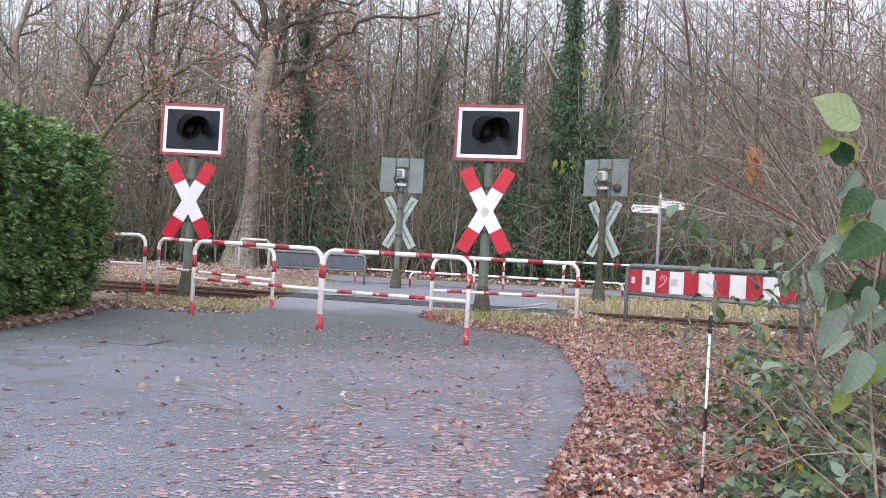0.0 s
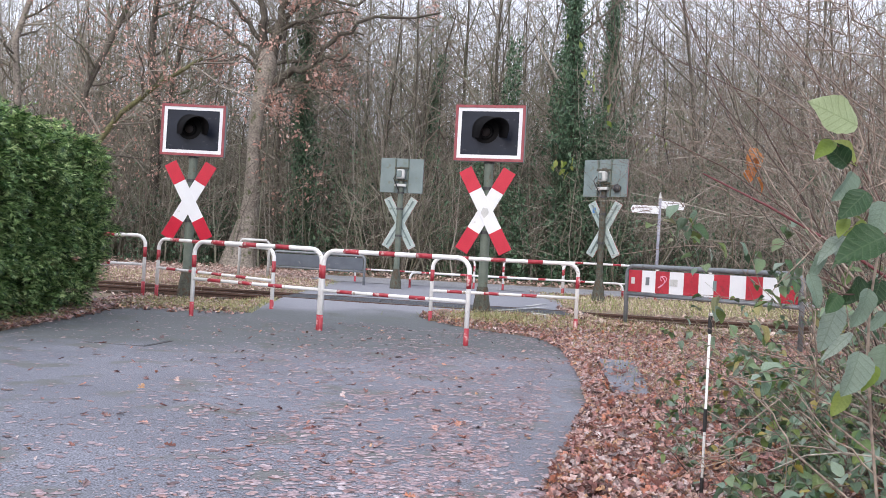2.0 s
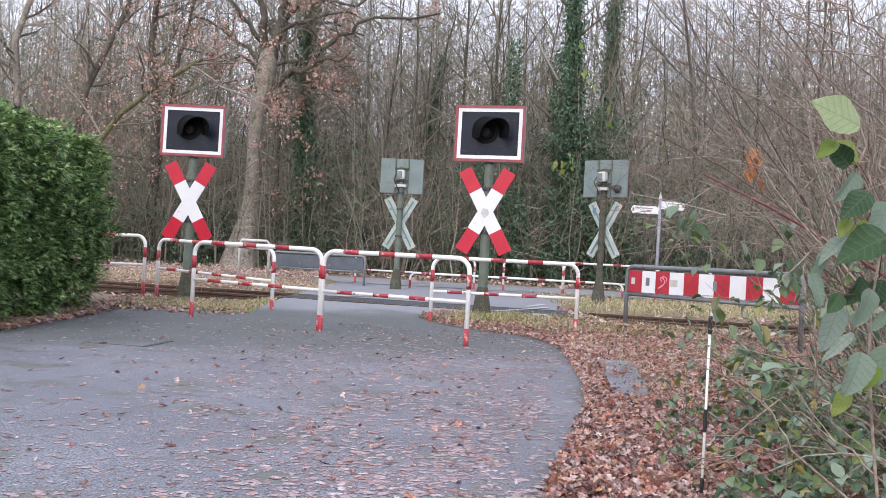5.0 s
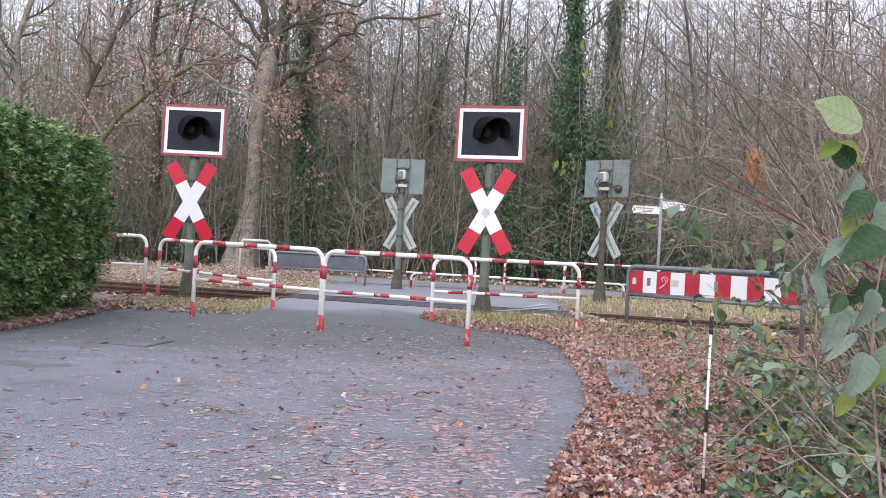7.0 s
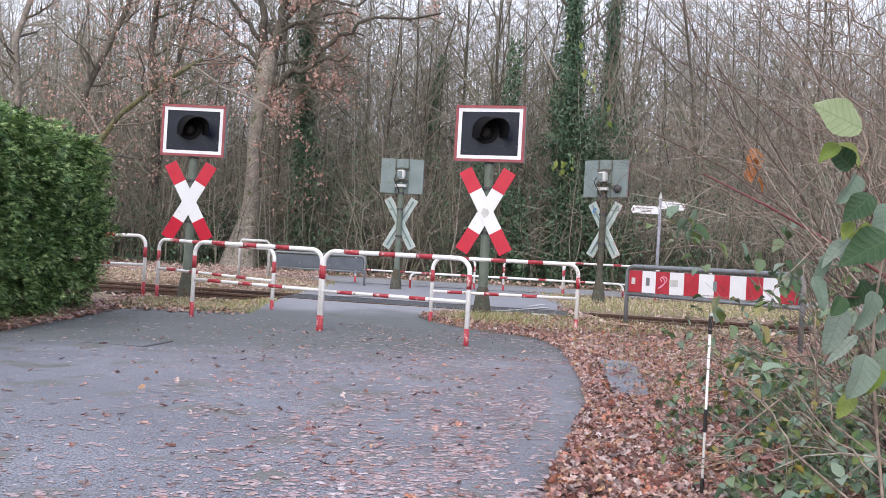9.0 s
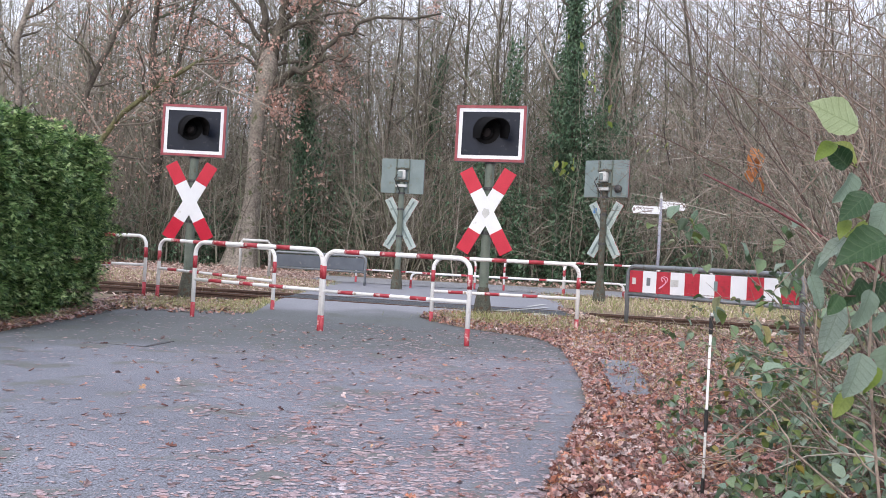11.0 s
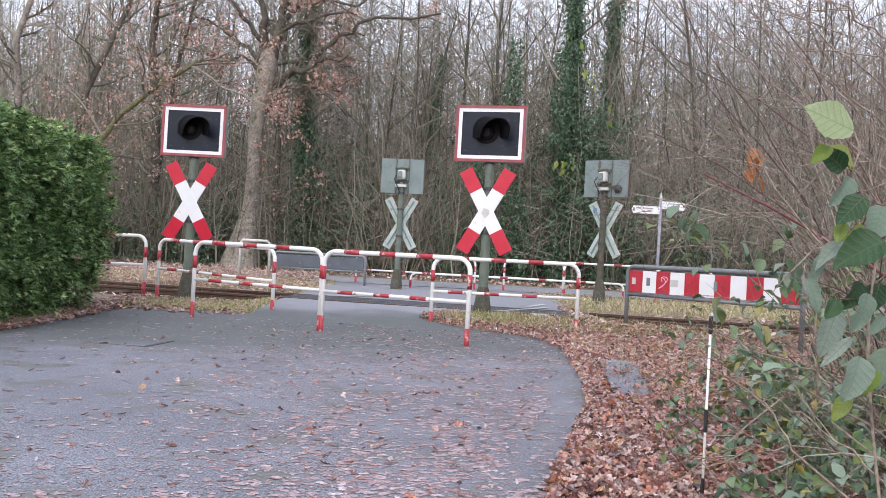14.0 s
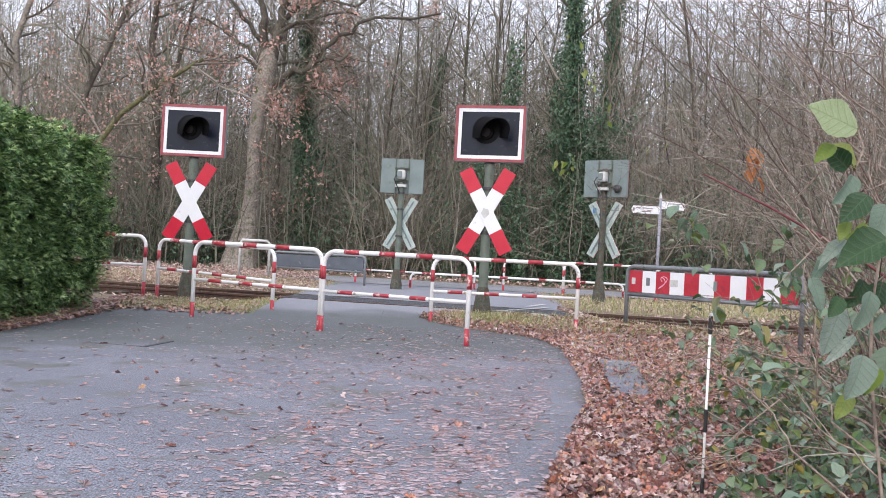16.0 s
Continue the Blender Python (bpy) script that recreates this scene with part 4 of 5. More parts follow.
def wood_tree(name, seed, height, r, label, spec=WOOD, ivy=0, lean=(0, 0)):
    rng = random.Random(seed)
    out = [[], [], [], []]
    grow(rng, out, (0, 0, -0.2), (lean[0], lean[1], 1), height, r, 0, spec)
    t = thing(name, Matrix(), label, "tree", "trees of the wood")
    part("trunk", tubes(out[0], False), V["bark"], t, smooth=True)
    part("crown", tubes(out[1] + out[2] + out[3], False), V["twig"], t, "bare brown branches and twigs")
    if ivy:
        g = np.random.default_rng(seed)
        pts, rad, _ = out[0][0]
        pos, yaw = [], []
        for _ in range(ivy):
            q = g.random() ** 0.9 * (len(pts) - 2.4)
            i = int(q)
            a = Vector(pts[i]).lerp(Vector(pts[i + 1]), q - i)
            an = g.uniform(0, 6.28)
            rr = rad[i] + abs(g.normal(0, 0.24)) * (0.6 + 0.9 * abs(noise.noise((q * 1.5, seed, an))))
            pos.append((a.x + rr * math.cos(an), a.y + rr * math.sin(an), a.z))
            yaw.append(an - 1.57)
        part("ivy", scatter(KITE, np.array(pos), np.array(yaw) + g.normal(0, 0.5, ivy), g.normal(-0.9, 0.5, ivy), g.normal(0, 0.5, ivy), g.uniform(0.06, 0.15, ivy)), V["ivy"], t, "dark green climbing ivy")
    return t


def scrub(name, seed, height, stems, label, spread=0.8):
    rng = random.Random(seed)
    out = [[], [], []]
    for _ in range(stems):
        a = rng.uniform(0, 6.28)
        grow(rng, out, (0.5 * spread * math.cos(a) * rng.random(), 0.5 * spread * math.sin(a) * rng.random(), -0.1), (0.35 * math.cos(a), 0.35 * math.sin(a), 1), height * rng.uniform(0.6, 1.1), 0.026 * rng.uniform(0.6, 1.3), 0, SCRUB)
    t = thing(name, Matrix(), label, "shrub", "undergrowth of the wood")
    tagged(part("stem_tangle", tubes(out[0], False), V["twig"], t), kind="stuff")
    tagged(part("twig_tangle", tubes(out[1] + out[2], False), V["twig"], t), kind="stuff")
    return t


def plant(makers, spots, seed, tall=(0.85, 1.2)):
    """Places one of the makers' things at each spot; the first use of each is the thing itself."""
    rng = random.Random(seed)
    used = set()
    for i, (x, y) in enumerate(spots):
        k = i % len(makers)
        m = pose(x, y, rise(x, y) - 0.02, rng.uniform(-2.5, 2.5), rng.uniform(-2.5, 2.5), rng.uniform(0, 360))
        s = rng.uniform(*tall)
        if k in used:
            ob = copy_thing(makers[k], m)
        else:
            used.add(k)
            ob = makers[k]
            ob.matrix_basis = m
        ob.scale = (s, s, s)


def spots(n, y0, y1, fan, seed, gap):
    rng = random.Random(seed)
    out = []
    tries = 0
    while len(out) < n and tries < 20000:
        tries += 1
        y = rng.uniform(y0, y1)
        x = rng.uniform(-fan, fan) * y
        if all((x - a) ** 2 + (y - b) ** 2 > gap * gap for a, b in out):
            out.append((x, y))
    return out


bare = "tall thin bare tree at the edge of the wood"
plant([wood_tree("woodland_tree", 100 + i, 13 + 1.5 * (i % 4), 0.055 + 0.022 * (i % 3), bare) for i in range(6)], spots(80, 33.5, 66, 0.58, 5, 1.2) + [(1.5, 36), (2.6, 38.5), (3.2, 43), (0.4, 40), (2.2, 47), (-1.5, 38), (-3.3, 39.5)], 6)
plant([scrub("understory_shrub", 200 + i, 5.0 + 1.1 * (i % 3), 15, "dense bare brown undergrowth of thin stems") for i in range(4)], spots(75, 32, 54, 0.56, 7, 0.9), 8)
ivy_label = "bare tree with trunk wrapped in dark ivy"
plant([wood_tree("ivy_clad_tree", 300 + i, 17, 0.17, ivy_label, ivy=17000) for i in range(2)], [(4.75, 33.6), (5.62, 33.6), (-5.42, 34.2)], 9, (0.95, 1.1))
plant([wood_tree("ivy_clad_tree", 310, 17, 0.2, "low tree stump wrapped in thick ivy", ivy=16000)], [(4.2, 33.4), (4.9, 33.8), (-1.4, 38.5), (8.2, 39.5)], 10, (0.45, 0.68))

# evergreen undergrowth between the stems
rng = np.random.default_rng(41)
pos = []
while len(pos) < 60000:
    x, y = rng.uniform(-20, 20), rng.uniform(32.2, 41)
    if noise.noise((x * 0.35, y * 0.3, 9)) > 0.0 - (0.14 if x > -6 else 0):
        pos.append((x, y, rise(x, y) + (9.0 if 1 < x < 8 else 6.0 if x > -6 else 3.5) * rng.random() ** 1.6 * (0.5 + abs(noise.noise((x * 0.8, y * 0.5, 2))))))
while len(pos) < 75000:
    x, y = rng.uniform(1.0, 7.2), rng.uniform(32.0, 35)
    z = 9.0 * rng.random() ** 1.3
    if noise.noise((x * 1.1, z * 0.28, 5)) + 0.4 * noise.noise((x * 3.5, z * 1.6, 8)) > 0.02 + 0.03 * z:
        pos.append((x, y, rise(x, y) + z))
n = len(pos)
ever = part("evergreen_undergrowth", scatter(KITE, np.array(pos), rng.uniform(0, 6.28, n), rng.normal(-0.6, 0.6, n), rng.normal(0, 0.6, n), rng.uniform(0.08, 0.19, n)), V["ivy"])
tagged(ever, "dark green ivy and holly leaves between the stems", "undergrowth", kind="stuff")

# thickets of thin saplings, too many to count
def thicket(seed, n, y0, y1, h0, h1, fan, reach=1.0, twigs=15, side=None):
    rng = random.Random(seed)
    paths = []
    for _ in range(n):
        y = rng.uniform(y0, y1)
        x = (rng.uniform(*side) if side else rng.uniform(-fan, fan)) * y
        z = rise(x, y) - 0.1
        h = rng.uniform(h0, h1)
        r = rng.uniform(0.014, 0.034) * (0.5 + 0.5 * reach)
        lx, ly = rng.gauss(0, 0.09), rng.gauss(0, 0.06)
        pts = []
        for i in range(6):
            q = i / 5
            pts.append((x + lx * h * q + rng.gauss(0, 0.07), y + ly * h * q, z + h * q))
        paths.append((pts, [r * (1 - 0.75 * i / 5) for i in range(6)], 3))
        for _ in range(twigs):
            q = rng.uniform(0.12, 0.98)
            i = min(4, int(q * 5))
            a = Vector(pts[i]).lerp(Vector(pts[i + 1]), q * 5 - i)
            an, ln = rng.uniform(0, 6.28), reach * rng.uniform(0.5, 1.7) * (1.2 - 0.6 * q)
            up = rng.uniform(0.1, 1.0)
            b = a + Vector((math.cos(an), math.sin(an) * 0.6, up)) * ln * 0.5
            c = b + Vector((math.cos(an + rng.gauss(0, 0.5)), math.sin(an) * 0.6, up * rng.uniform(0, 1.3))) * ln * 0.5
            paths.append(([tuple(a), tuple(b), tuple(c)], [0.011 * reach, 0.008 * reach, 0.004 * reach], 3))
    ob = part("sapling_thicket", tubes(paths, False), V["twig"])
    tagged(ob, "dense thicket of thin bare saplings and twigs", "thicket", kind="stuff")


thicket(75, 430, 46, 62, 11, 19, 0.52, 1.7, 20)
thicket(78, 210, 37, 47, 10, 17, 0.36, 1.3, 24)
thicket(79, 80, 38, 54, 11, 18, 0, 1.4, 24, (-0.52, -0.3))
thicket(80, 130, 38, 54, 11, 18, 0, 1.4, 24, (0.27, 0.52))
thicket(76, 300, 32, 38, 2.5, 6, 0.54)
thicket(77, 120, 36, 46, 9, 16, 0.16, 1.3, 22)
thicket(71, 480, 32.5, 40, 3.5, 9, 0.54)
thicket(72, 420, 40, 52, 5, 12, 0.54)
thicket(73, 450, 52, 66, 8, 16, 0.54)
thicket(74, 1000, 64, 84, 14, 24, 0.52, 2.0, 20)

# far woods that close the view
far = V["far"].node_tree
stretch = far.nodes.new("ShaderNodeMapping")
stretch.inputs["Scale"].default_value = (1.0, 1.0, 0.12)
geo = [q for q in far.nodes if q.type == "NEW_GEOMETRY"][0]
for link in list(geo.outputs["Position"].links):
    far.links.new(stretch.outputs["Vector"], link.to_socket)
far.links.new(geo.outputs["Position"], stretch.inputs["Vector"])
vs, fs = [], []
for i in range(641):
    x = -80 + i * 0.25
    top = 12.0 + 2.5 * noise.noise((x * 0.12, 0, 0)) + 3.0 * noise.noise((x * 0.7, 3, 0)) + 3.4 * noise.noise((x * 2.9, 3, 0))
    vs += [(x, 88, -1), (x, 88 + 2 * noise.noise((x * 0.5, 1, 1)), top)]
fs = [(2 * i, 2 * i + 2, 2 * i + 3, 2 * i + 1) for i in range(640)]
tagged(part("far_woods_backdrop", (vs, fs), V["far"]), "hazy grey-brown far woods", "backdrop", kind="structure")


# ---- the old oak ----
def make_oak():
    t = thing("old_oak", pose(-7.62, 33.0, 0.2), "large old oak with a few dead leaves", "tree")
    trunk = [(0.1, 0, -0.3), (0.2, 0, 0.4), (0.31, 0, 1.2), (0.42, 0, 1.94), (0.48, 0, 2.67), (0.46, 0, 3.72), (0.44, 0, 4.76), (0.52, 0, 5.71), (0.68, 0, 6.66), (0.76, 0, 7.5), (0.8, 0, 8.03), (0.82, 0, 8.25)]
    rad = [0.85, 0.7, 0.52, 0.38, 0.31, 0.25, 0.245, 0.28, 0.37, 0.39, 0.3, 0.12]
    part("trunk", tubes([(trunk, rad, 14)], False), V["oak_bark"], t, smooth=True)
    limbs = [
        ([(0.68, 0, 7.7), (0.57, 0, 8.54), (0.59, -0.1, 9.28), (0.29, -0.2, 10.2), (0.06, -0.2, 11.9)], 0.2),
        ([(0.88, 0, 7.8), (1.09, 0, 8.68), (1.18, 0.1, 9.31), (1.34, 0.2, 10.05), (1.42, 0.2, 12)], 0.25),
        ([(0.9, 0, 6.85), (1.55, -0.3, 7.19), (2.17, -0.6, 7.29), (2.58, -0.8, 7.58), (3.09, -1.0, 7.8), (3.92, -1.2, 7.93)], 0.17),
        ([(1.0, 0, 6.85), (1.98, 0.4, 7.07), (2.71, 0.7, 7.02), (3.45, 1.0, 6.94)], 0.08),
        ([(1.0, 0, 7.6), (1.93, 0.3, 7.86), (2.35, 0.4, 7.8), (2.99, 0.5, 7.69), (3.82, 0.5, 7.84)], 0.07),
        ([(2.47, -0.75, 7.5), (2.96, -0.9, 8.15), (3.48, -1.1, 8.6), (4.16, -1.3, 9.0), (5.41, -1.5, 9.2), (7.07, -1.7, 9.4)], 0.11),
        ([(1.05, 0, 8.5), (1.66, -0.5, 8.98), (2.28, -0.8, 9.06), (3.1, -1.0, 9.35), (4.15, -1.2, 9.33)], 0.09),
        ([(1.15, 0, 9.05), (1.75, 0.4, 9.24), (2.16, 0.6, 9.43), (2.78, 0.8, 9.5), (3.52, 1.0, 9.38), (4.16, 1.1, 9.16)], 0.1),
        ([(1.2, 0.1, 9.4), (1.72, -0.2, 9.7), (2.34, -0.4, 9.8), (3.28, -0.6, 9.91), (4.52, -0.8, 10.13)], 0.11),
        ([(0.56, 0, 8.4), (0.08, -0.3, 9.04), (-0.36, -0.5, 9.54), (-0.92, -0.7, 10.14), (-1.6, -0.9, 11.0)], 0.1),
        ([(0.58, 0, 7.2), (0.28, -0.3, 7.58), (-0.16, -0.6, 7.77), (-0.77, -0.9, 7.58), (-1.41, -1.1, 7.7), (-2.4, -1.3, 7.9)], 0.08),
        ([(0.55, 0, 7.6), (-0.02, 0.3, 8.3), (-0.73, 0.6, 8.64), (-1.28, 0.8, 9.07), (-2.3, 1.0, 9.5)], 0.09),
        ([(0.6, 0, 5.75), (1.03, -0.2, 6.05), (1.38, -0.4, 6.59), (1.78, -0.6, 6.78), (2.41, -0.8, 6.76), (3.06, -1.0, 6.48), (3.94, -1.2, 5.69)], 0.07),
        ([(1.32, -0.4, 6.53), (1.41, -0.5, 5.97), (1.69, -0.6, 5.46), (1.88, -0.6, 5.16)], 0.035),
        ([(0.6, 0, 4.36), (0.9, -0.2, 4.06), (1.24, -0.4, 3.55), (1.34, -0.5, 2.93)], 0.03),
    ]
    rng = random.Random(50)
    spec = dict(segs=(4, 4, 3, 2), wander=(0.1, 0.2, 0.25, 0.3), up=(0.0, 0.03, 0.02, 0.0), taper=0.3, sides=(5, 4, 3, 3), kids=(9, 5, 3), first=(0.1, 0.1, 0.1), lean=(0.8, 0.8, 0.8), ratio=(0.6, 0.6, 0.6), thin=(0.035, 0.018, 0.01))
    tips = []
    for pts, r in limbs:
        k = len(pts)
        fine = []
        for (a, b) in zip(pts, pts[1:]):
            a, b = Vector(a), Vector(b)
            fine += [tuple(a), tuple(a.lerp(b, 0.5) + Vector((rng.gauss(0, 0.07), rng.gauss(0, 0.07), rng.gauss(0, 0.1))))]
        fine.append(pts[-1])
        limb = part("limb", tubes([(fine, [r * (1 - 0.75 * i / len(fine)) for i in range(len(fine))], 8)], False), V["bark"], t, "dark mossy oak limb", True)
        out = [[], [], [], []]
        for i in range(2, len(fine)):
            a, b = Vector(fine[i - 1]), Vector(fine[i])
            d = (b - a).normalized()
            for _ in range(2):
                side = d.cross(Vector((rng.gauss(0, 1), rng.gauss(0, 1), rng.gauss(0, 1)))).normalized()
                grow(rng, out, a.lerp(b, rng.random()), d * 0.7 + side, rng.uniform(0.7, 1.9), min(0.035, r * 0.3), 1, spec)
        tagged(part("twig_tangle", tubes(out[1] + out[2] + out[3], False), V["twig"], limb, "fine bare twigs"), kind="stuff")
        tips += [p[0][-1] for p in out[2] + out[3]]
    g = np.random.default_rng(51)
    pos = [tips[i] for i in g.integers(0, len(tips), 12000) if noise.noise(Vector(tips[i]) * 0.75) > 0.16]
    n = len(pos)
    part("dead_leaves", scatter(LOBED, np.array(pos) + g.normal(0, 0.1, (n, 3)), g.uniform(0, 6.28, n), g.normal(0, 0.8, n), g.normal(0, 0.8, n), g.uniform(0.07, 0.15, n)), V["oak_leaf"], t, "withered orange-brown oak leaves")


make_oak()


def leaning_tree(name, base, pts, r, label, seed, leaves=0, bark="bark"):
    """A tree with a given trunk line, with limbs grown from it."""
    t = thing(name, pose(*base), label, "tree", "trees beyond the track")
    rng = random.Random(seed)
    k = len(pts)
    part("trunk", tubes([(pts, [r * (1 - 0.7 * i / k) for i in range(k)], 9)], False), V[bark], t, smooth=True)
    spec = dict(WOOD, kids=(0, 9, 4), thin=(0.05, 0.025, 0.012))
    out = [[], [], [], []]
    for i in range(2, k):
        a, b = Vector(pts[i - 1]), Vector(pts[i])
        d = (b - a).normalized()
        for _ in range(6):
            side = d.cross(Vector((rng.gauss(0, 1), rng.gauss(0, 1), rng.gauss(0, 1)))).normalized()
            grow(rng, out, a.lerp(b, rng.random()), d * 0.6 + side, rng.uniform(1.4, 3.6), r * 0.28, 1, spec)
    part("crown", tubes(out[1] + out[2] + out[3], False), V["twig"], t, "spreading bare branches")
    if leaves:
        tips = [p[0][-1] for p in out[2] + out[3]]
        g = np.random.default_rng(seed)
        pos = np.array([tips[i] for i in g.integers(0, len(tips), leaves)]) + g.normal(0, 0.1, (leaves, 3))
        part("dead_leaves", scatter(LOBED, pos, g.uniform(0, 6.28, leaves), g.normal(0, 0.8, leaves), g.normal(0, 0.8, leaves), g.uniform(0.06, 0.12, leaves)), V["oak_leaf"], t, "withered reddish leaves")


side = "bare dark tree leaning over the track side"
leaning_tree("leaning_tree", (-13.2, 31.5, 0.2), [(0, 0, -0.3), (0, 0, 2), (0.1, 0, 4), (0.3, 0, 6), (0.9, 0, 7.4), (1.6, 0, 9), (2.0, 0, 10.5), (2.4, 0, 13)], 0.16, side, 61, 1400)
leaning_tree("leaning_tree", (-12.0, 29.0, 0.2), [(0, 0, -0.3), (-0.2, 0, 1.4), (0.3, -0.3, 3.2), (1.5, -0.6, 4.8), (2.8, -0.9, 5.8), (4.2, -1.2, 6.6)], 0.13, "mossy leaning bough of a small tree", 62, 1600, "moss_bark")
leaning_tree("leaning_tree", (-16.2, 33.0, 0.2), [(0, 0, -0.3), (0.1, 0, 3), (0.2, 0, 6), (0.0, 0, 8), (0.6, 0, 10), (0.9, 0, 13)], 0.18, "pale grey bare tree beside the track", 63, 150, "oak_bark")
leaning_tree("leaning_tree", (-11.2, 34.0, 0.2), [(0, 0, -0.3), (0.1, 0, 3), (0.0, 0, 6), (-0.3, 0, 8.4), (-0.2, 0, 10), (0.2, 0, 13)], 0.2, side, 64, 900)


# ---- shrubs beside the lane ----
def clear_of_lane(paths, x0, y0, low=None):
    """Cuts back what would hang over the lane, the barriers and the signals."""
    kept = []
    for pts, rad, k in paths:
        n = 0
        for x, y, z in pts:
            lim = 0.34 if z < 0.5 else (0.4 if z < 1.2 else 0.16 + 0.05 * noise.noise((y, z * 2, 3)))
            if low is not None:
                lim = low if y + y0 < 4.05 or low > 0.35 else 0.25
            if (x + x0) < lim * (y + y0):
                break
            n += 1
        if n > 1:
            kept.append((pts[:n], rad[:n], k))
    return kept


def bare_shrub(x, y, seed, canes, reach, label):
    s = thing("bare_shrub", pose(x, y, -0.03), label, "shrub", "shrubs beside the lane")
    rng = random.Random(seed)
    spec = dict(segs=(8, 4, 2), wander=(0.13, 0.2, 0.24), up=(-0.03, 0.0, 0.0), taper=0.3, sides=(5, 3, 3), kids=(11, 3), first=(0.25, 0.2), lean=(0.9, 0.9), ratio=(0.34, 0.45), thin=(0.0034, 0.0022))
    out = [[], [], []]
    for _ in range(canes):
        d = (rng.gauss(-0.5, 0.65), rng.gauss(-0.05, 0.4), 1.0)
        grow(rng, out, (rng.gauss(0, 0.35), rng.gauss(0, 0.35), 0), d, reach * rng.uniform(0.6, 1.2), rng.uniform(0.0035, 0.0085), 0, spec)
    out = [clear_of_lane(o, x, y) for o in out]
    tagged(part("cane_tangle", tubes(out[0], False), V["redtwig"], s, "thin brown canes"), kind="stuff")
    tagged(part("twig_tangle", tubes(out[1] + out[2], False), V["redtwig"], s, "fine reddish twigs"), kind="stuff")
    return s


shrub_label = "tangled bare brown shrub with thin arching twigs"
for i, (x, y, canes, reach) in enumerate(((2.2, 3.6, 11, 2.3), (2.75, 4.6, 14, 3.0), (3.1, 5.6, 15, 3.8), (3.6, 6.6, 16, 4.4), (3.9, 8.0, 16, 5.0), (4.7, 8.8, 15, 5.4), (5.4, 10.3, 13, 6.0), (6.4, 11.8, 12, 6.6), (7.0, 14.0, 12, 7.0), (8.2, 17.0, 12, 7.0))):
    bare_shrub(x, y, 400 + i, canes, reach, shrub_label)


# long pale canes that arch over from the shrubs, near the camera: root end, middle and tip
ARCHES = ((2.25, 4.40, 1.48, 1.59, 4.20, 1.86, 0.99, 4.10, 2.24),
          (2.03, 4.00, 1.64, 1.53, 3.80, 1.90, 1.12, 3.70, 2.19),
          (2.16, 4.20, 1.22, 1.65, 4.00, 1.72, 1.28, 3.90, 2.23),
          (1.92, 3.80, 1.78, 1.54, 3.60, 1.93, 1.26, 3.50, 2.13),
          (2.38, 4.60, 0.95, 1.91, 4.40, 1.55, 1.60, 4.30, 2.40),
          (2.45, 4.80, 1.62, 1.96, 4.60, 1.82, 1.31, 4.50, 1.95),
          (2.37, 4.60, 1.07, 1.80, 4.40, 1.46, 1.18, 4.30, 1.64),
          (2.28, 4.40, 0.85, 1.68, 4.20, 1.20, 1.19, 4.10, 1.40),
          (1.92, 3.80, 1.92, 1.63, 3.60, 2.02, 1.46, 3.50, 2.15),
          (2.08, 4.10, 0.65, 1.75, 3.90, 1.37, 1.65, 3.80, 2.25),
          (2.24, 4.50, 0.44, 1.86, 4.30, 1.18, 1.63, 4.20, 2.15),
          (2.15, 4.20, 1.33, 1.83, 4.00, 1.71, 1.70, 3.90, 2.25),
          (2.70, 5.20, 0.69, 1.87, 5.00, 1.35, 1.12, 4.90, 1.85),
          (2.76, 5.40, 1.59, 1.92, 5.20, 1.76, 1.14, 5.10, 1.85),
          (2.64, 5.20, 1.93, 1.89, 5.00, 2.24, 1.25, 4.90, 2.31),
          (1.86, 3.70, 1.97, 1.53, 3.50, 2.06, 1.33, 3.40, 2.11),
          (2.20, 4.40, 0.29, 1.65, 4.20, 0.82, 1.20, 4.10, 1.17),
          (1.96, 3.80, 0.53, 1.38, 3.60, 0.67, 0.94, 3.50, 0.74),
          (1.79, 3.40, 0.30, 1.28, 3.20, 0.40, 0.90, 3.10, 0.30),
          (0.94, 2.20, 1.09, 0.90, 2.20, 1.14, 0.79, 2.20, 1.33),
          (0.93, 2.10, 0.67, 0.89, 2.10, 0.81, 0.84, 2.10, 1.05),
          (1.15, 2.30, 1.22, 1.11, 2.30, 1.32, 1.09, 2.30, 1.45),
          (0.91, 2.00, 0.97, 0.87, 2.00, 1.04, 0.84, 2.00, 1.08),
          (1.14, 2.40, 1.26, 1.10, 2.40, 1.36, 1.03, 2.40, 1.45),
          (1.31, 2.60, 1.61, 1.18, 2.60, 1.70, 1.01, 2.60, 1.78),
          (1.26, 2.50, 1.37, 1.11, 2.50, 1.49, 0.94, 2.50, 1.64),
          (0.92, 2.30, 0.56, 0.81, 2.30, 0.71, 0.68, 2.30, 0.78),
          (1.21, 2.40, 0.47, 0.98, 2.40, 0.64, 0.85, 2.40, 0.68))
BARE_FROM = 19
arching = thing("arching_cane_bush", pose(2.6, 3.9, -0.03), "long pale brown canes arching out of a bush", "shrub")
rng4 = random.Random(91)
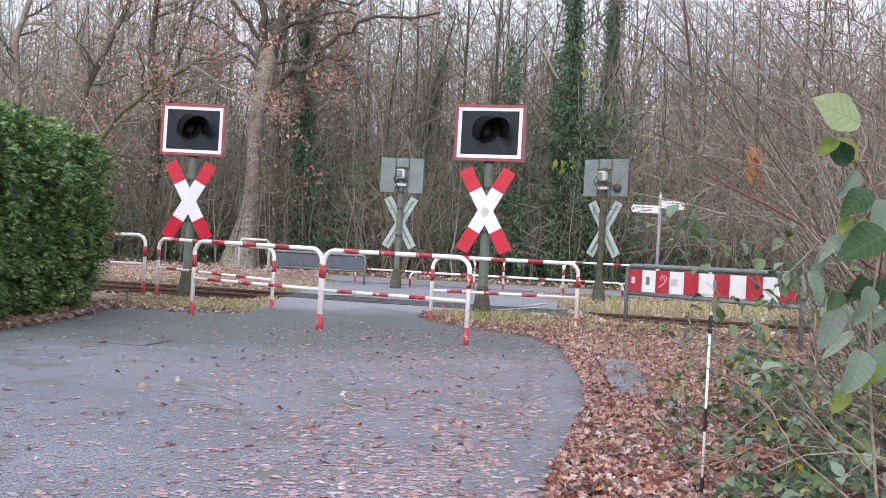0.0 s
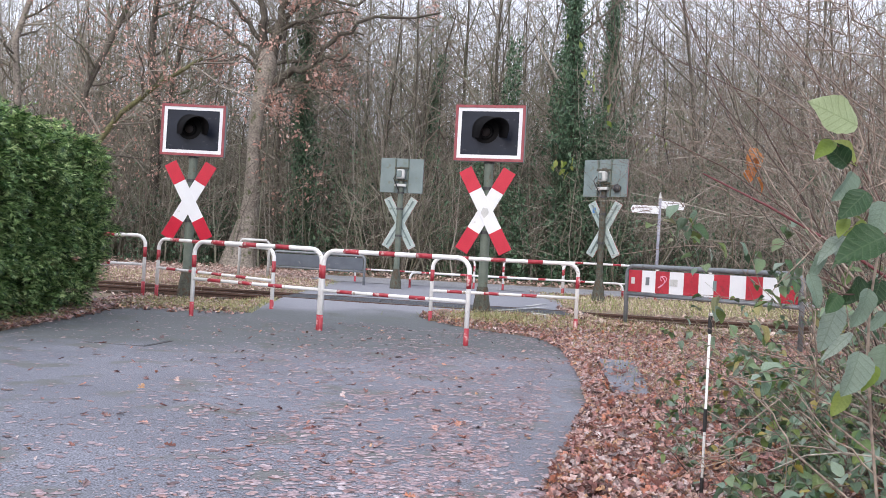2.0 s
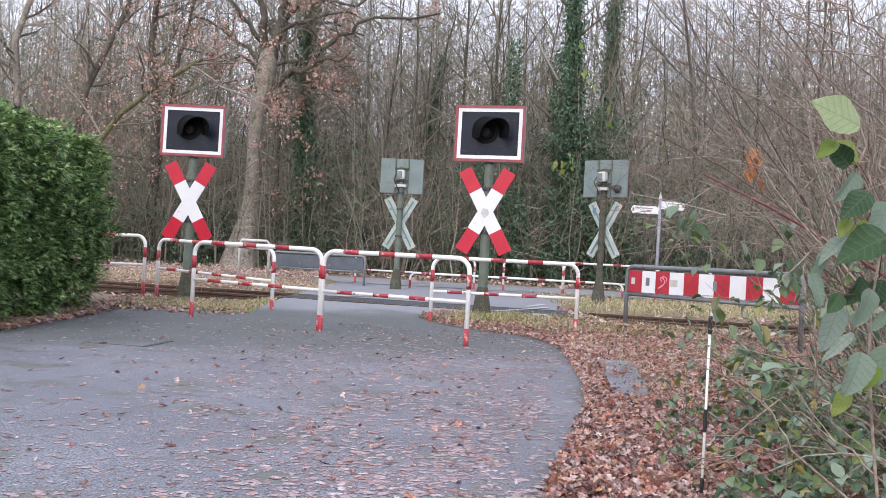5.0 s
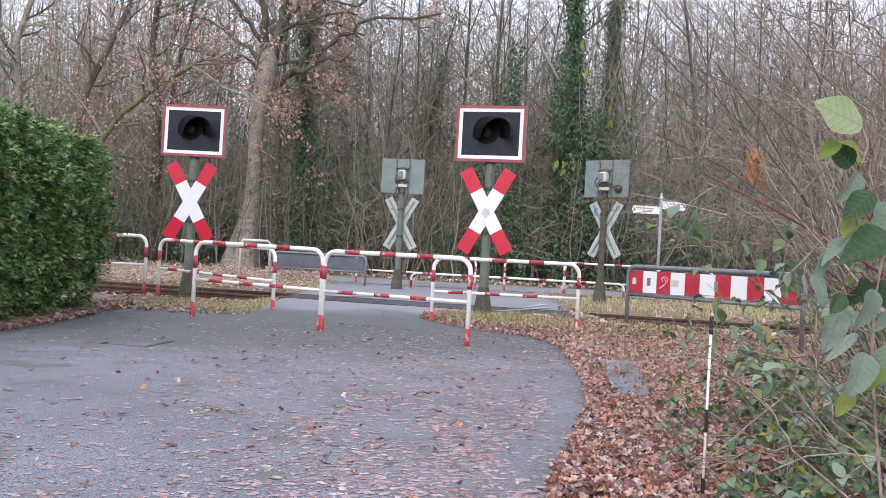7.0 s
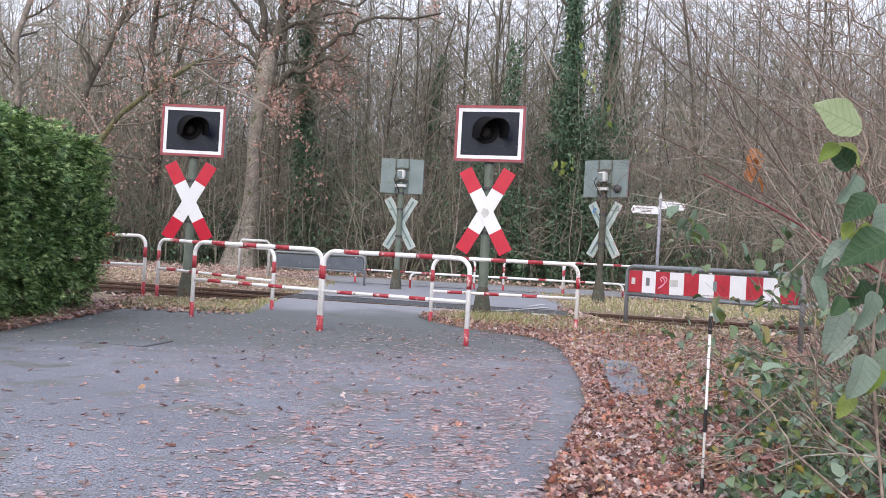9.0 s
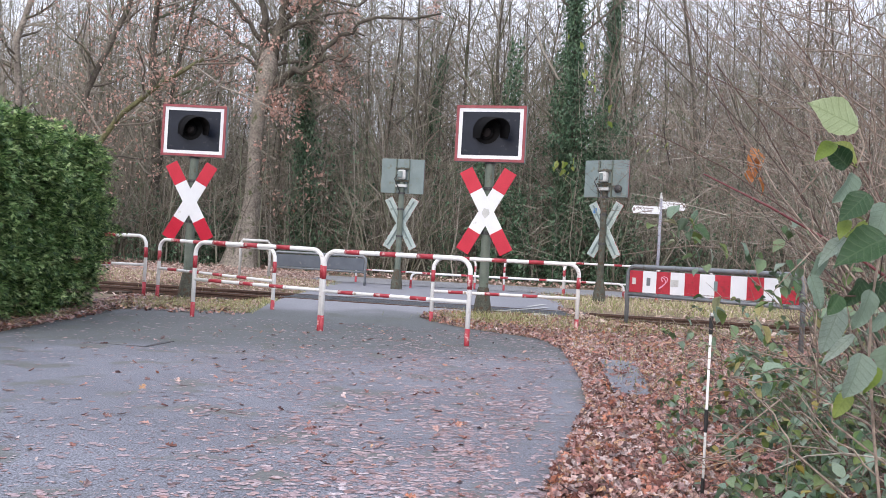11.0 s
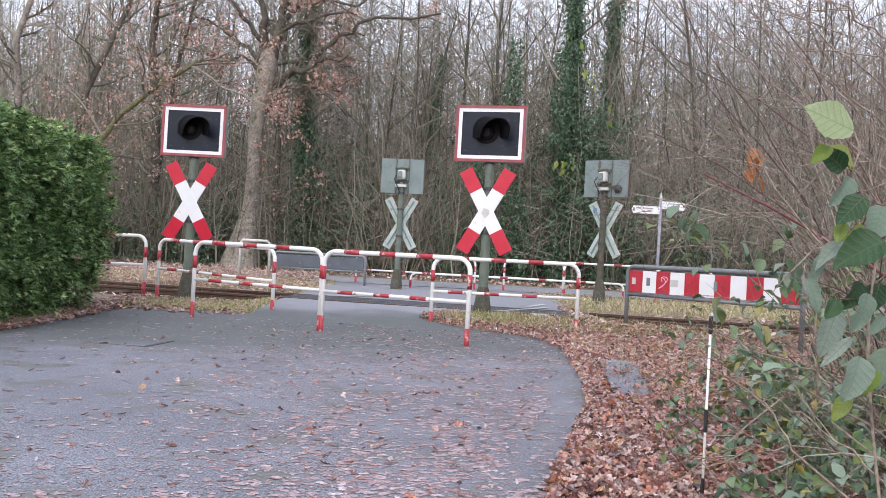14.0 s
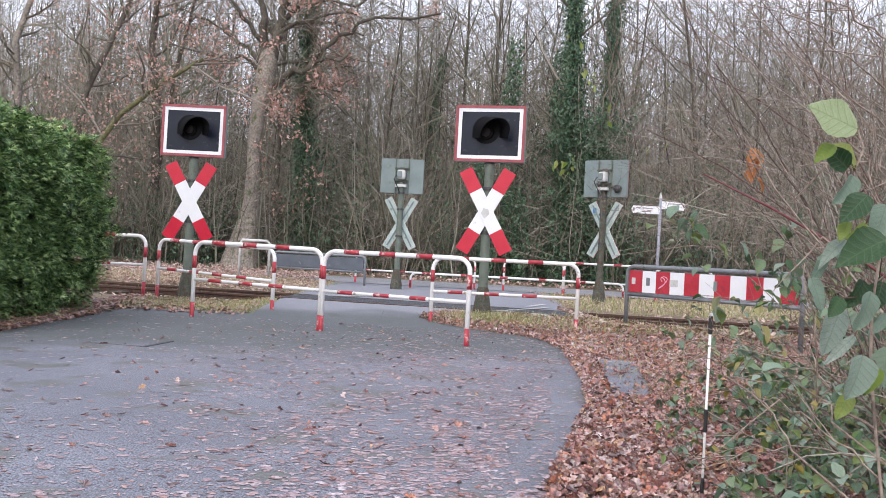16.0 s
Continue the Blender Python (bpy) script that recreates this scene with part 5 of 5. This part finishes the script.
for row, (ax, ay, az, bx, by, bz, cx, cy, cz) in enumerate(ARCHES):
    a, b, c = Vector((ax - 2.6, ay - 3.9, az + 0.03)), Vector((bx - 2.6, by - 3.9, bz + 0.03)), Vector((cx - 2.6, cy - 3.9, cz + 0.03))
    root = Vector((a.x + 0.35 + rng4.uniform(0, 0.3), a.y + rng4.uniform(-0.2, 0.4), 0))
    pts = [root, root.lerp(a, 0.55) + Vector((0.12, 0, 0.05)), a]
    for i in range(1, 13):
        q = i / 12
        p = a * (1 - q) ** 2 + (b * 2 - (a + c) * 0.5) * 2 * q * (1 - q) + c * q * q
        pts.append(p + Vector((rng4.gauss(0, 0.008), rng4.gauss(0, 0.01), rng4.gauss(0, 0.008))))
    bare_cane = row >= BARE_FROM
    r = rng4.uniform(0.0022, 0.0034) if bare_cane else rng4.uniform(0.003, 0.0055)
    n = len(pts)
    cane_ob = part("cane", tubes([([tuple(p) for p in pts], [r * (1 - 0.7 * i / n) for i in range(n)], 6)]), V["tan_cane"], arching, smooth=True)
    out = [[], [], []]
    spec = dict(segs=(4, 4, 2), wander=(0.1, 0.13, 0.2), up=(0.0, 0.02, 0.0), taper=0.4, sides=(4, 4, 3), kids=(0, 3), first=(0.2, 0.2), lean=(1, 1.0), ratio=(0.4, 0.4), thin=(0.002, 0.0015))
    for i in range(4, n - 1):
        d = (pts[i + 1] - pts[i]).normalized()
        for _ in range(0 if bare_cane and i % 5 else 1):
            s2 = d.cross(Vector((rng4.gauss(0, 1), rng4.gauss(0, 1), rng4.gauss(0, 1)))).normalized()
            grow(rng4, out, pts[i], d * 1.1 + s2, rng4.uniform(0.12, 0.5), 0.0022, 1, spec)
    tagged(part("twig_tangle", tubes(out[1] + out[2], False), V["tan_cane"], cane_ob), kind="stuff")


# ---- leaves of the brambles: a toothed oval blade folded along its rib ----
def leaf_mesh(name, material, length=1.0, width=0.62, fold=0.16, curl=0.25, teeth=9):
    vs, fs = [], []
    n = teeth
    for i in range(n + 1):
        q = i / n
        w = width / 2 * math.sin(math.pi * min(1, q ** 0.8)) ** 0.75 * (1 if 0 < i < n else 0.02)
        tooth = 1.0 + (0.03 if i % 2 else -0.025)
        y, z = length * q, -curl * q * q * length
        wave = 0.05 * math.sin(q * 9)
        vs += [(-w * tooth, y - 0.02, z + fold * w * 2 + wave), (-w * 0.5, y, z + fold * w * 0.7), (0, y + 0.02, z), (w * 0.5, y, z + fold * w * 0.7), (w * tooth, y - 0.02, z + fold * w * 2 - wave)]
    for i in range(n):
        for j in range(4):
            p = 5 * i + j
            fs.append((p, p + 1, p + 6, p + 5))
    return mesh_of(name, (vs, fs), material, True)


def leaf_at(parent, mesh, p, yaw, pitch, roll, size, name="leaf"):
    ob = new(name, mesh)
    ob.parent = parent
    ob.matrix_basis = Matrix.LocRotScale(p, Euler((radians(pitch), radians(roll), radians(yaw)), "YXZ"), (size, size, size))
    return ob


bramble_leaves = [leaf_mesh("leaf", V["bramble"], 1, 0.66, 0.2, 0.25, 6), leaf_mesh("leaf", V["bramble"], 1, 0.55, 0.1, 0.4, 6), leaf_mesh("leaf", V["bramble"], 1, 0.7, 0.3, 0.1, 6)]


def bramble(x, y, seed, canes, leaves, reach, label, low=0.0, size=(0.05, 0.1)):
    s = thing("bramble", pose(x, y, -0.03), label, "bramble", "brambles beside the lane")
    rng = random.Random(seed)
    spec = dict(segs=(9, 4), wander=(0.13, 0.2), up=(-0.07, -0.02), taper=0.35, sides=(6, 4), kids=(6,), first=(0.15,), lean=(0.9,), ratio=(0.3,), thin=(0.003,))
    out = [[], []]
    for _ in range(canes):
        grow(rng, out, (rng.gauss(0, 0.25), rng.gauss(0, 0.3), 0), (rng.gauss(-0.35, 0.7), rng.gauss(-0.1, 0.6), 0.8), reach * rng.uniform(0.5, 1.15), rng.uniform(0.003, 0.006), 0, spec)
    out = [clear_of_lane(o, x, y, 0.325) for o in out]
    tagged(part("cane_tangle", tubes(out[0] + out[1], False), V["redtwig"], s, "thorny reddish brown canes"), kind="stuff")
    tips = [q for p in out[1] for q in p[0][1:]]
    rng.shuffle(tips)
    for p in tips[:int(leaves * 1.8)]:
        if p[2] < 0.02:
            continue
        sz = rng.uniform(*size) * 0.78
        yaw = rng.uniform(0, 360)
        for k in (-60, 0, 60):
            if rng.random() < 0.75:
                leaf_at(s, rng.choice(bramble_leaves), p, yaw + k, rng.gauss(-15, 30), rng.gauss(0, 25), sz * (1 if k == 0 else 0.8))
    return s


for i, (x, y, n) in enumerate(((2.35, 4.4, 70), (2.75, 5.4, 75), (3.2, 6.4, 75), (3.9, 7.8, 60), (2.15, 3.9, 60))):
    s = thing("honeysuckle_vine", pose(x, y, -0.03), "thin climbing vine with scattered green leaves", "vine", "vines in the shrubs")
    rng = random.Random(600 + i)
    out = [[], []]
    spec = dict(segs=(10, 4), wander=(0.2, 0.2), up=(0.0, 0.0), taper=0.4, sides=(5, 4), kids=(14,), first=(0.25,), lean=(0.6,), ratio=(0.14,), thin=(0.002,))
    for _ in range(6):
        grow(rng, out, (rng.gauss(0, 0.2), rng.gauss(0, 0.2), 0), (rng.gauss(-0.2, 0.35), rng.gauss(0, 0.3), 1), rng.uniform(1.2, 2.4), 0.003, 0, spec)
    out = [clear_of_lane(o, x, y, 0.37) for o in out]
    tagged(part("vine_tangle", tubes(out[0] + out[1], False), V["redtwig"], s, "thin brown vine stems"), kind="stuff")
    tips = [q for p in out[1] for q in p[0][1:] if q[2] > 0.35]
    rng.shuffle(tips)
    for p in tips[:n]:
        leaf_at(s, rng.choice(bramble_leaves), p, rng.uniform(0, 360), rng.gauss(-25, 30), rng.gauss(0, 30), rng.uniform(0.04, 0.085))

bl = "low bramble with dark and grey-green toothed leaves"
for i, (x, y, canes, leaves, reach, size) in enumerate(((1.62, 3.2, 14, 110, 0.7, (0.05, 0.095)), (1.95, 3.9, 15, 120, 1.0, (0.055, 0.105)), (1.85, 3.1, 14, 120, 1.1, (0.055, 0.105)), (2.3, 4.4, 14, 120, 1.3, (0.06, 0.11)), (2.2, 3.7, 14, 120, 1.45, (0.06, 0.11)), (2.8, 5.4, 14, 110, 1.5, (0.06, 0.1)), (3.3, 6.6, 14, 100, 1.6, (0.06, 0.11)), (1.6, 4.6, 8, 40, 0.6, (0.04, 0.08)), (2.3, 5.8, 9, 50, 0.8, (0.06, 0.11)), (2.45, 4.0, 14, 120, 1.5, (0.05, 0.09)), (2.6, 4.9, 14, 110, 1.6, (0.05, 0.1)), (3.0, 5.6, 14, 100, 1.7, (0.06, 0.1)), (1.75, 2.75, 12, 90, 0.8, (0.04, 0.08)))):
    bramble(x, y, 500 + i, canes, leaves, reach, bl, size=size)

# a long reddish cane and a few single leaves hanging in the twigs
cane = thing("red_cane", pose(2.0, 3.3, -0.03), "long arching dark red bramble cane", "bramble")
part("stem", tubes([([(0.3, -0.2, 0.0), (0.1, 0, 0.55), (-0.12, 0.05, 0.92), (-0.42, 0.1, 1.12), (-0.75, 0.15, 1.3), (-1.0, 0.2, 1.42)], [0.008, 0.0075, 0.007, 0.006, 0.005, 0.003], 8)]), mat("dark_red_cane", ((0.12, 0.03, 0.035), (0.2, 0.055, 0.06)), 0.5, 9, 0.1), cane, smooth=True)
yl = leaf_mesh("leaf", V["yellow_leaf"], 1, 0.5, 0.15, 0.2)
ol = leaf_mesh("leaf", V["orange_leaf"], 1, 0.6, 0.4, 0.6)
hang = thing("thin_leafy_branch", pose(3.3, 7.5, 0), "thin branch with a few last yellow and orange leaves", "branch")
rng2 = random.Random(77)
LEAF_SPOTS = ((0.98, 7.00, 2.76, 0, 0.07), (0.88, 7.00, 2.82, 0, 0.05), (1.10, 7.00, 2.43, 0, 0.08), (1.01, 7.00, 2.52, 0, 0.06), (1.25, 7.00, 2.28, 0, 0.08), (1.48, 6.50, 1.99, 0, 0.05), (1.59, 6.50, 1.94, 0, 0.06), (2.03, 6.00, 1.79, 1, 0.11), (0.85, 7.00, 1.82, 0, 0.07), (0.92, 7.00, 1.75, 0, 0.07), (0.97, 7.00, 1.85, 0, 0.06), (1.56, 6.50, 2.38, 0, 0.06), (1.26, 4.80, 1.29, 2, 0.09), (1.24, 4.80, 1.25, 2, 0.07), (1.34, 4.60, 1.13, 2, 0.07), (1.51, 4.40, 1.14, 2, 0.07), (1.60, 4.20, 1.06, 2, 0.08), (1.36, 4.20, 0.81, 2, 0.07), (1.70, 4.40, 1.26, 2, 0.07), (1.44, 4.00, 0.88, 2, 0.07), (0.85, 7.00, 1.79, 0, 0.05), (0.89, 7.00, 1.82, 0, 0.06), (0.93, 7.00, 1.81, 0, 0.07), (0.97, 7.00, 1.78, 0, 0.05), (0.88, 7.00, 1.75, 0, 0.06), (0.95, 7.00, 1.73, 0, 0.07), (0.81, 7.00, 1.77, 0, 0.05), (1.03, 7.00, 2.55, 0, 0.06), (1.08, 7.00, 2.50, 0, 0.07), (1.10, 7.00, 2.53, 0, 0.05), (1.06, 7.00, 2.46, 0, 0.06), (1.23, 7.00, 2.15, 0, 0.07), (1.48, 7.00, 2.00, 0, 0.05), (1.57, 7.00, 1.96, 0, 0.06))
part("stem", tubes([([(0.9, 0.3, 0.0), (0.5, 0.1, 1.2), (0.0, 0, 2.0), (-0.8, -0.2, 2.45), (-1.6, -0.3, 2.75), (-2.25, -0.4, 2.95)], [0.014, 0.012, 0.009, 0.006, 0.004, 0.002], 6)]), V["redtwig"], hang, smooth=True)
for x, y, z, kind, size in LEAF_SPOTS:
    if kind == 2:
        for k in range(7):
            leaf_at(hang, rng2.choice(bramble_leaves), (x - 3.3 + rng2.gauss(0, 0.05), y - 7.5 + rng2.gauss(0, 0.04), z + rng2.gauss(0, 0.05)), rng2.uniform(0, 360), rng2.uniform(-60, -5), rng2.uniform(-40, 40), size * rng2.uniform(0.7, 1.3))
        continue
    for k in range(8 if kind == 1 else 1):
        leaf_at(hang, ol if kind == 1 else yl, (x - 3.3 + (rng2.gauss(0, 0.03) if kind == 1 else 0), y - 7.5, z + (rng2.gauss(0, 0.055) if kind == 1 else 0)), rng2.uniform(0, 360), rng2.uniform(-80, -30), rng2.uniform(-40, 40), size)

# ---- the sprig that sways close to the camera ----
sprig = thing("leafy_sprig", pose(0.8, 1.35, 0.0), "swaying sprig with large pale and dark green leaves", "sprig")
STEM = ((0.832, 1.500, -0.139), (0.781, 1.460, 0.272), (0.733, 1.420, 0.557), (0.706, 1.400, 0.668), (0.682, 1.380, 0.776), (0.661, 1.360, 0.881), (0.655, 1.350, 0.967), (0.665, 1.350, 1.052), (0.655, 1.350, 1.113), (0.631, 1.350, 1.137), (0.621, 1.350, 1.17), (0.633, 1.350, 1.204), (0.622, 1.350, 1.232))
part("stem", tubes([([(x - 0.8, y - 1.35, z) for x, y, z in STEM], [0.003 - 0.00015 * i for i in range(len(STEM))], 8)]), V["tan_cane"], sprig, "thin brown stem", True)
# each leaf: base and tip across and up, distance, width to length, and tone (pale, dark, bright, yellow)
SPRIG = ((0.594, 1.222, 0.524, 1.249, 1.29, 0.67, 2), (0.622, 1.172, 0.569, 1.209, 1.35, 0.58, 3), (0.569, 1.2, 0.54, 1.175, 1.31, 0.52, 3), (0.600, 1.170, 0.560, 1.200, 1.33, 0.58, 1), (0.609, 1.159, 0.579, 1.112, 1.33, 0.45, 0), (0.613, 1.127, 0.572, 1.088, 1.29, 0.58, 1), (0.67, 1.12, 0.651, 1.065, 1.35, 0.7, 0), (0.595, 1.088, 0.579, 1.059, 1.31, 0.5, 3), (0.65, 1.091, 0.62, 1.06, 1.37, 0.36, 3), (0.602, 1.063, 0.557, 1.028, 1.33, 0.32, 0), (0.643, 1.064, 0.572, 1.034, 1.29, 0.63, 1), (0.581, 1.042, 0.561, 0.992, 1.35, 0.32, 0), (0.544, 1.005, 0.563, 0.956, 1.31, 0.38, 0), (0.596, 1.055, 0.614, 1.032, 1.37, 0.59, 0), (0.63, 1.004, 0.609, 0.959, 1.33, 0.61, 1), (0.623, 0.988, 0.608, 0.929, 1.29, 0.54, 0), (0.67, 1.002, 0.651, 0.96, 1.35, 0.67, 1))
SPRIG += ((0.589, 0.977, 0.569, 0.948, 1.31, 0.61, 1), (0.616, 0.96, 0.589, 0.886, 1.37, 0.42, 0), (0.621, 0.921, 0.573, 0.878, 1.33, 0.23, 0), (0.615, 0.896, 0.598, 0.83, 1.29, 0.6, 0), (0.685, 0.905, 0.664, 0.845, 1.35, 0.56, 0), (0.648, 0.876, 0.627, 0.842, 1.31, 0.54, 3), (0.689, 0.954, 0.66, 0.922, 1.37, 0.44, 0), (0.618, 0.834, 0.595, 0.799, 1.33, 0.52, 3))
rng3 = random.Random(88)
TONES = [V[q] for q in ("pale_leaf", "dark_leaf", "bright_leaf", "yellow_leaf")]
for bx, bz, tx, tz, d, broad, tone in SPRIG:
    b, t = Vector((bx - 0.8, d - 1.35, bz)), Vector((tx - 0.8, d - 1.35 - 0.012, tz))
    along = t - b
    size = along.length * (1.1 if tone == 2 else 0.98)
    yv = along.normalized()
    zv = Vector((0, -1, 0.25))
    zv = (zv - yv * zv.dot(yv)).normalized()
    xv = yv.cross(zv)
    m = Matrix((xv, yv, zv)).transposed().to_4x4()
    flat = tone == 2
    ob = new("leaf", leaf_mesh("leaf", TONES[tone], 1, broad * (1.0 if flat else 1.12), 0.06 if flat else rng3.uniform(0.12, 0.45), 0.05 if flat else rng3.uniform(0.1, 0.4), 14))
    ob.parent = sprig
    ob.matrix_basis = Matrix.Translation(b) @ m @ Matrix.Rotation(radians(0 if flat else rng3.uniform(-32, 32)), 4, "Y") @ Matrix.Diagonal((size, size, size, 1))
    a = min(STEM, key=lambda s: (Vector((s[0] - 0.8, s[1] - 1.35, s[2])) - b).length)
    a = Vector((a[0] - 0.8, a[1] - 1.35, a[2]))
    part("leaf_stalk", tubes([([tuple(a), tuple(a.lerp(b, 0.5) + Vector((0, 0, 0.006))), tuple(b)], [0.0016, 0.0013, 0.0011], 5)]), V["redtwig"], sprig)


def motions():
    """The sprig sways in the wind: seconds, shift across and up in millimetres, and lean in degrees."""
    rows = ((0, -17.7, 3.2, 0.73), (0.5, -12.8, 3.6, 0.44), (1, -8.1, 3.2, 0.13), (1.5, -3.3, 3.1, -0.15), (2, -12.2, 2.1, 0.29), (2.5, -15.0, 2.1, 0.43), (3, -13.7, 5.1, 0.43), (3.5, -9.6, 3.1, 0.14), (4, -11.1, 2.1, 0.28), (6.5, -17.3, 1.6, 0.73), (7, -7.3, 2.1, 0.29), (7.5, 4.7, -0.0, -0.29), (8, 5.5, -1.0, -0.45), (8.5, -3.7, 1.1, 0.14), (9, 0.0, -0.0, 0.00), (11.5, -12.8, 3.1, -0.00), (12, -20.1, 5.8, 0.30), (12.5, 1.6, -0.0, -0.73), (13, -10.0, 3.1, -0.14), (13.5, -8.3, -0.5, -0.29), (14, 2.9, -1.0, -0.73), (14.5, -0.9, -0.0, -0.30), (15, 0.4, 0.5, -0.29), (15.5, -12.1, 2.6, 0.43), (16, 5.6, 1.1, -0.59))
    walk(sprig, [(t, pose(0.8 + a / 1000, 1.35, b / 1000, 0, c, 0)) for t, a, b, c in rows])


motions()
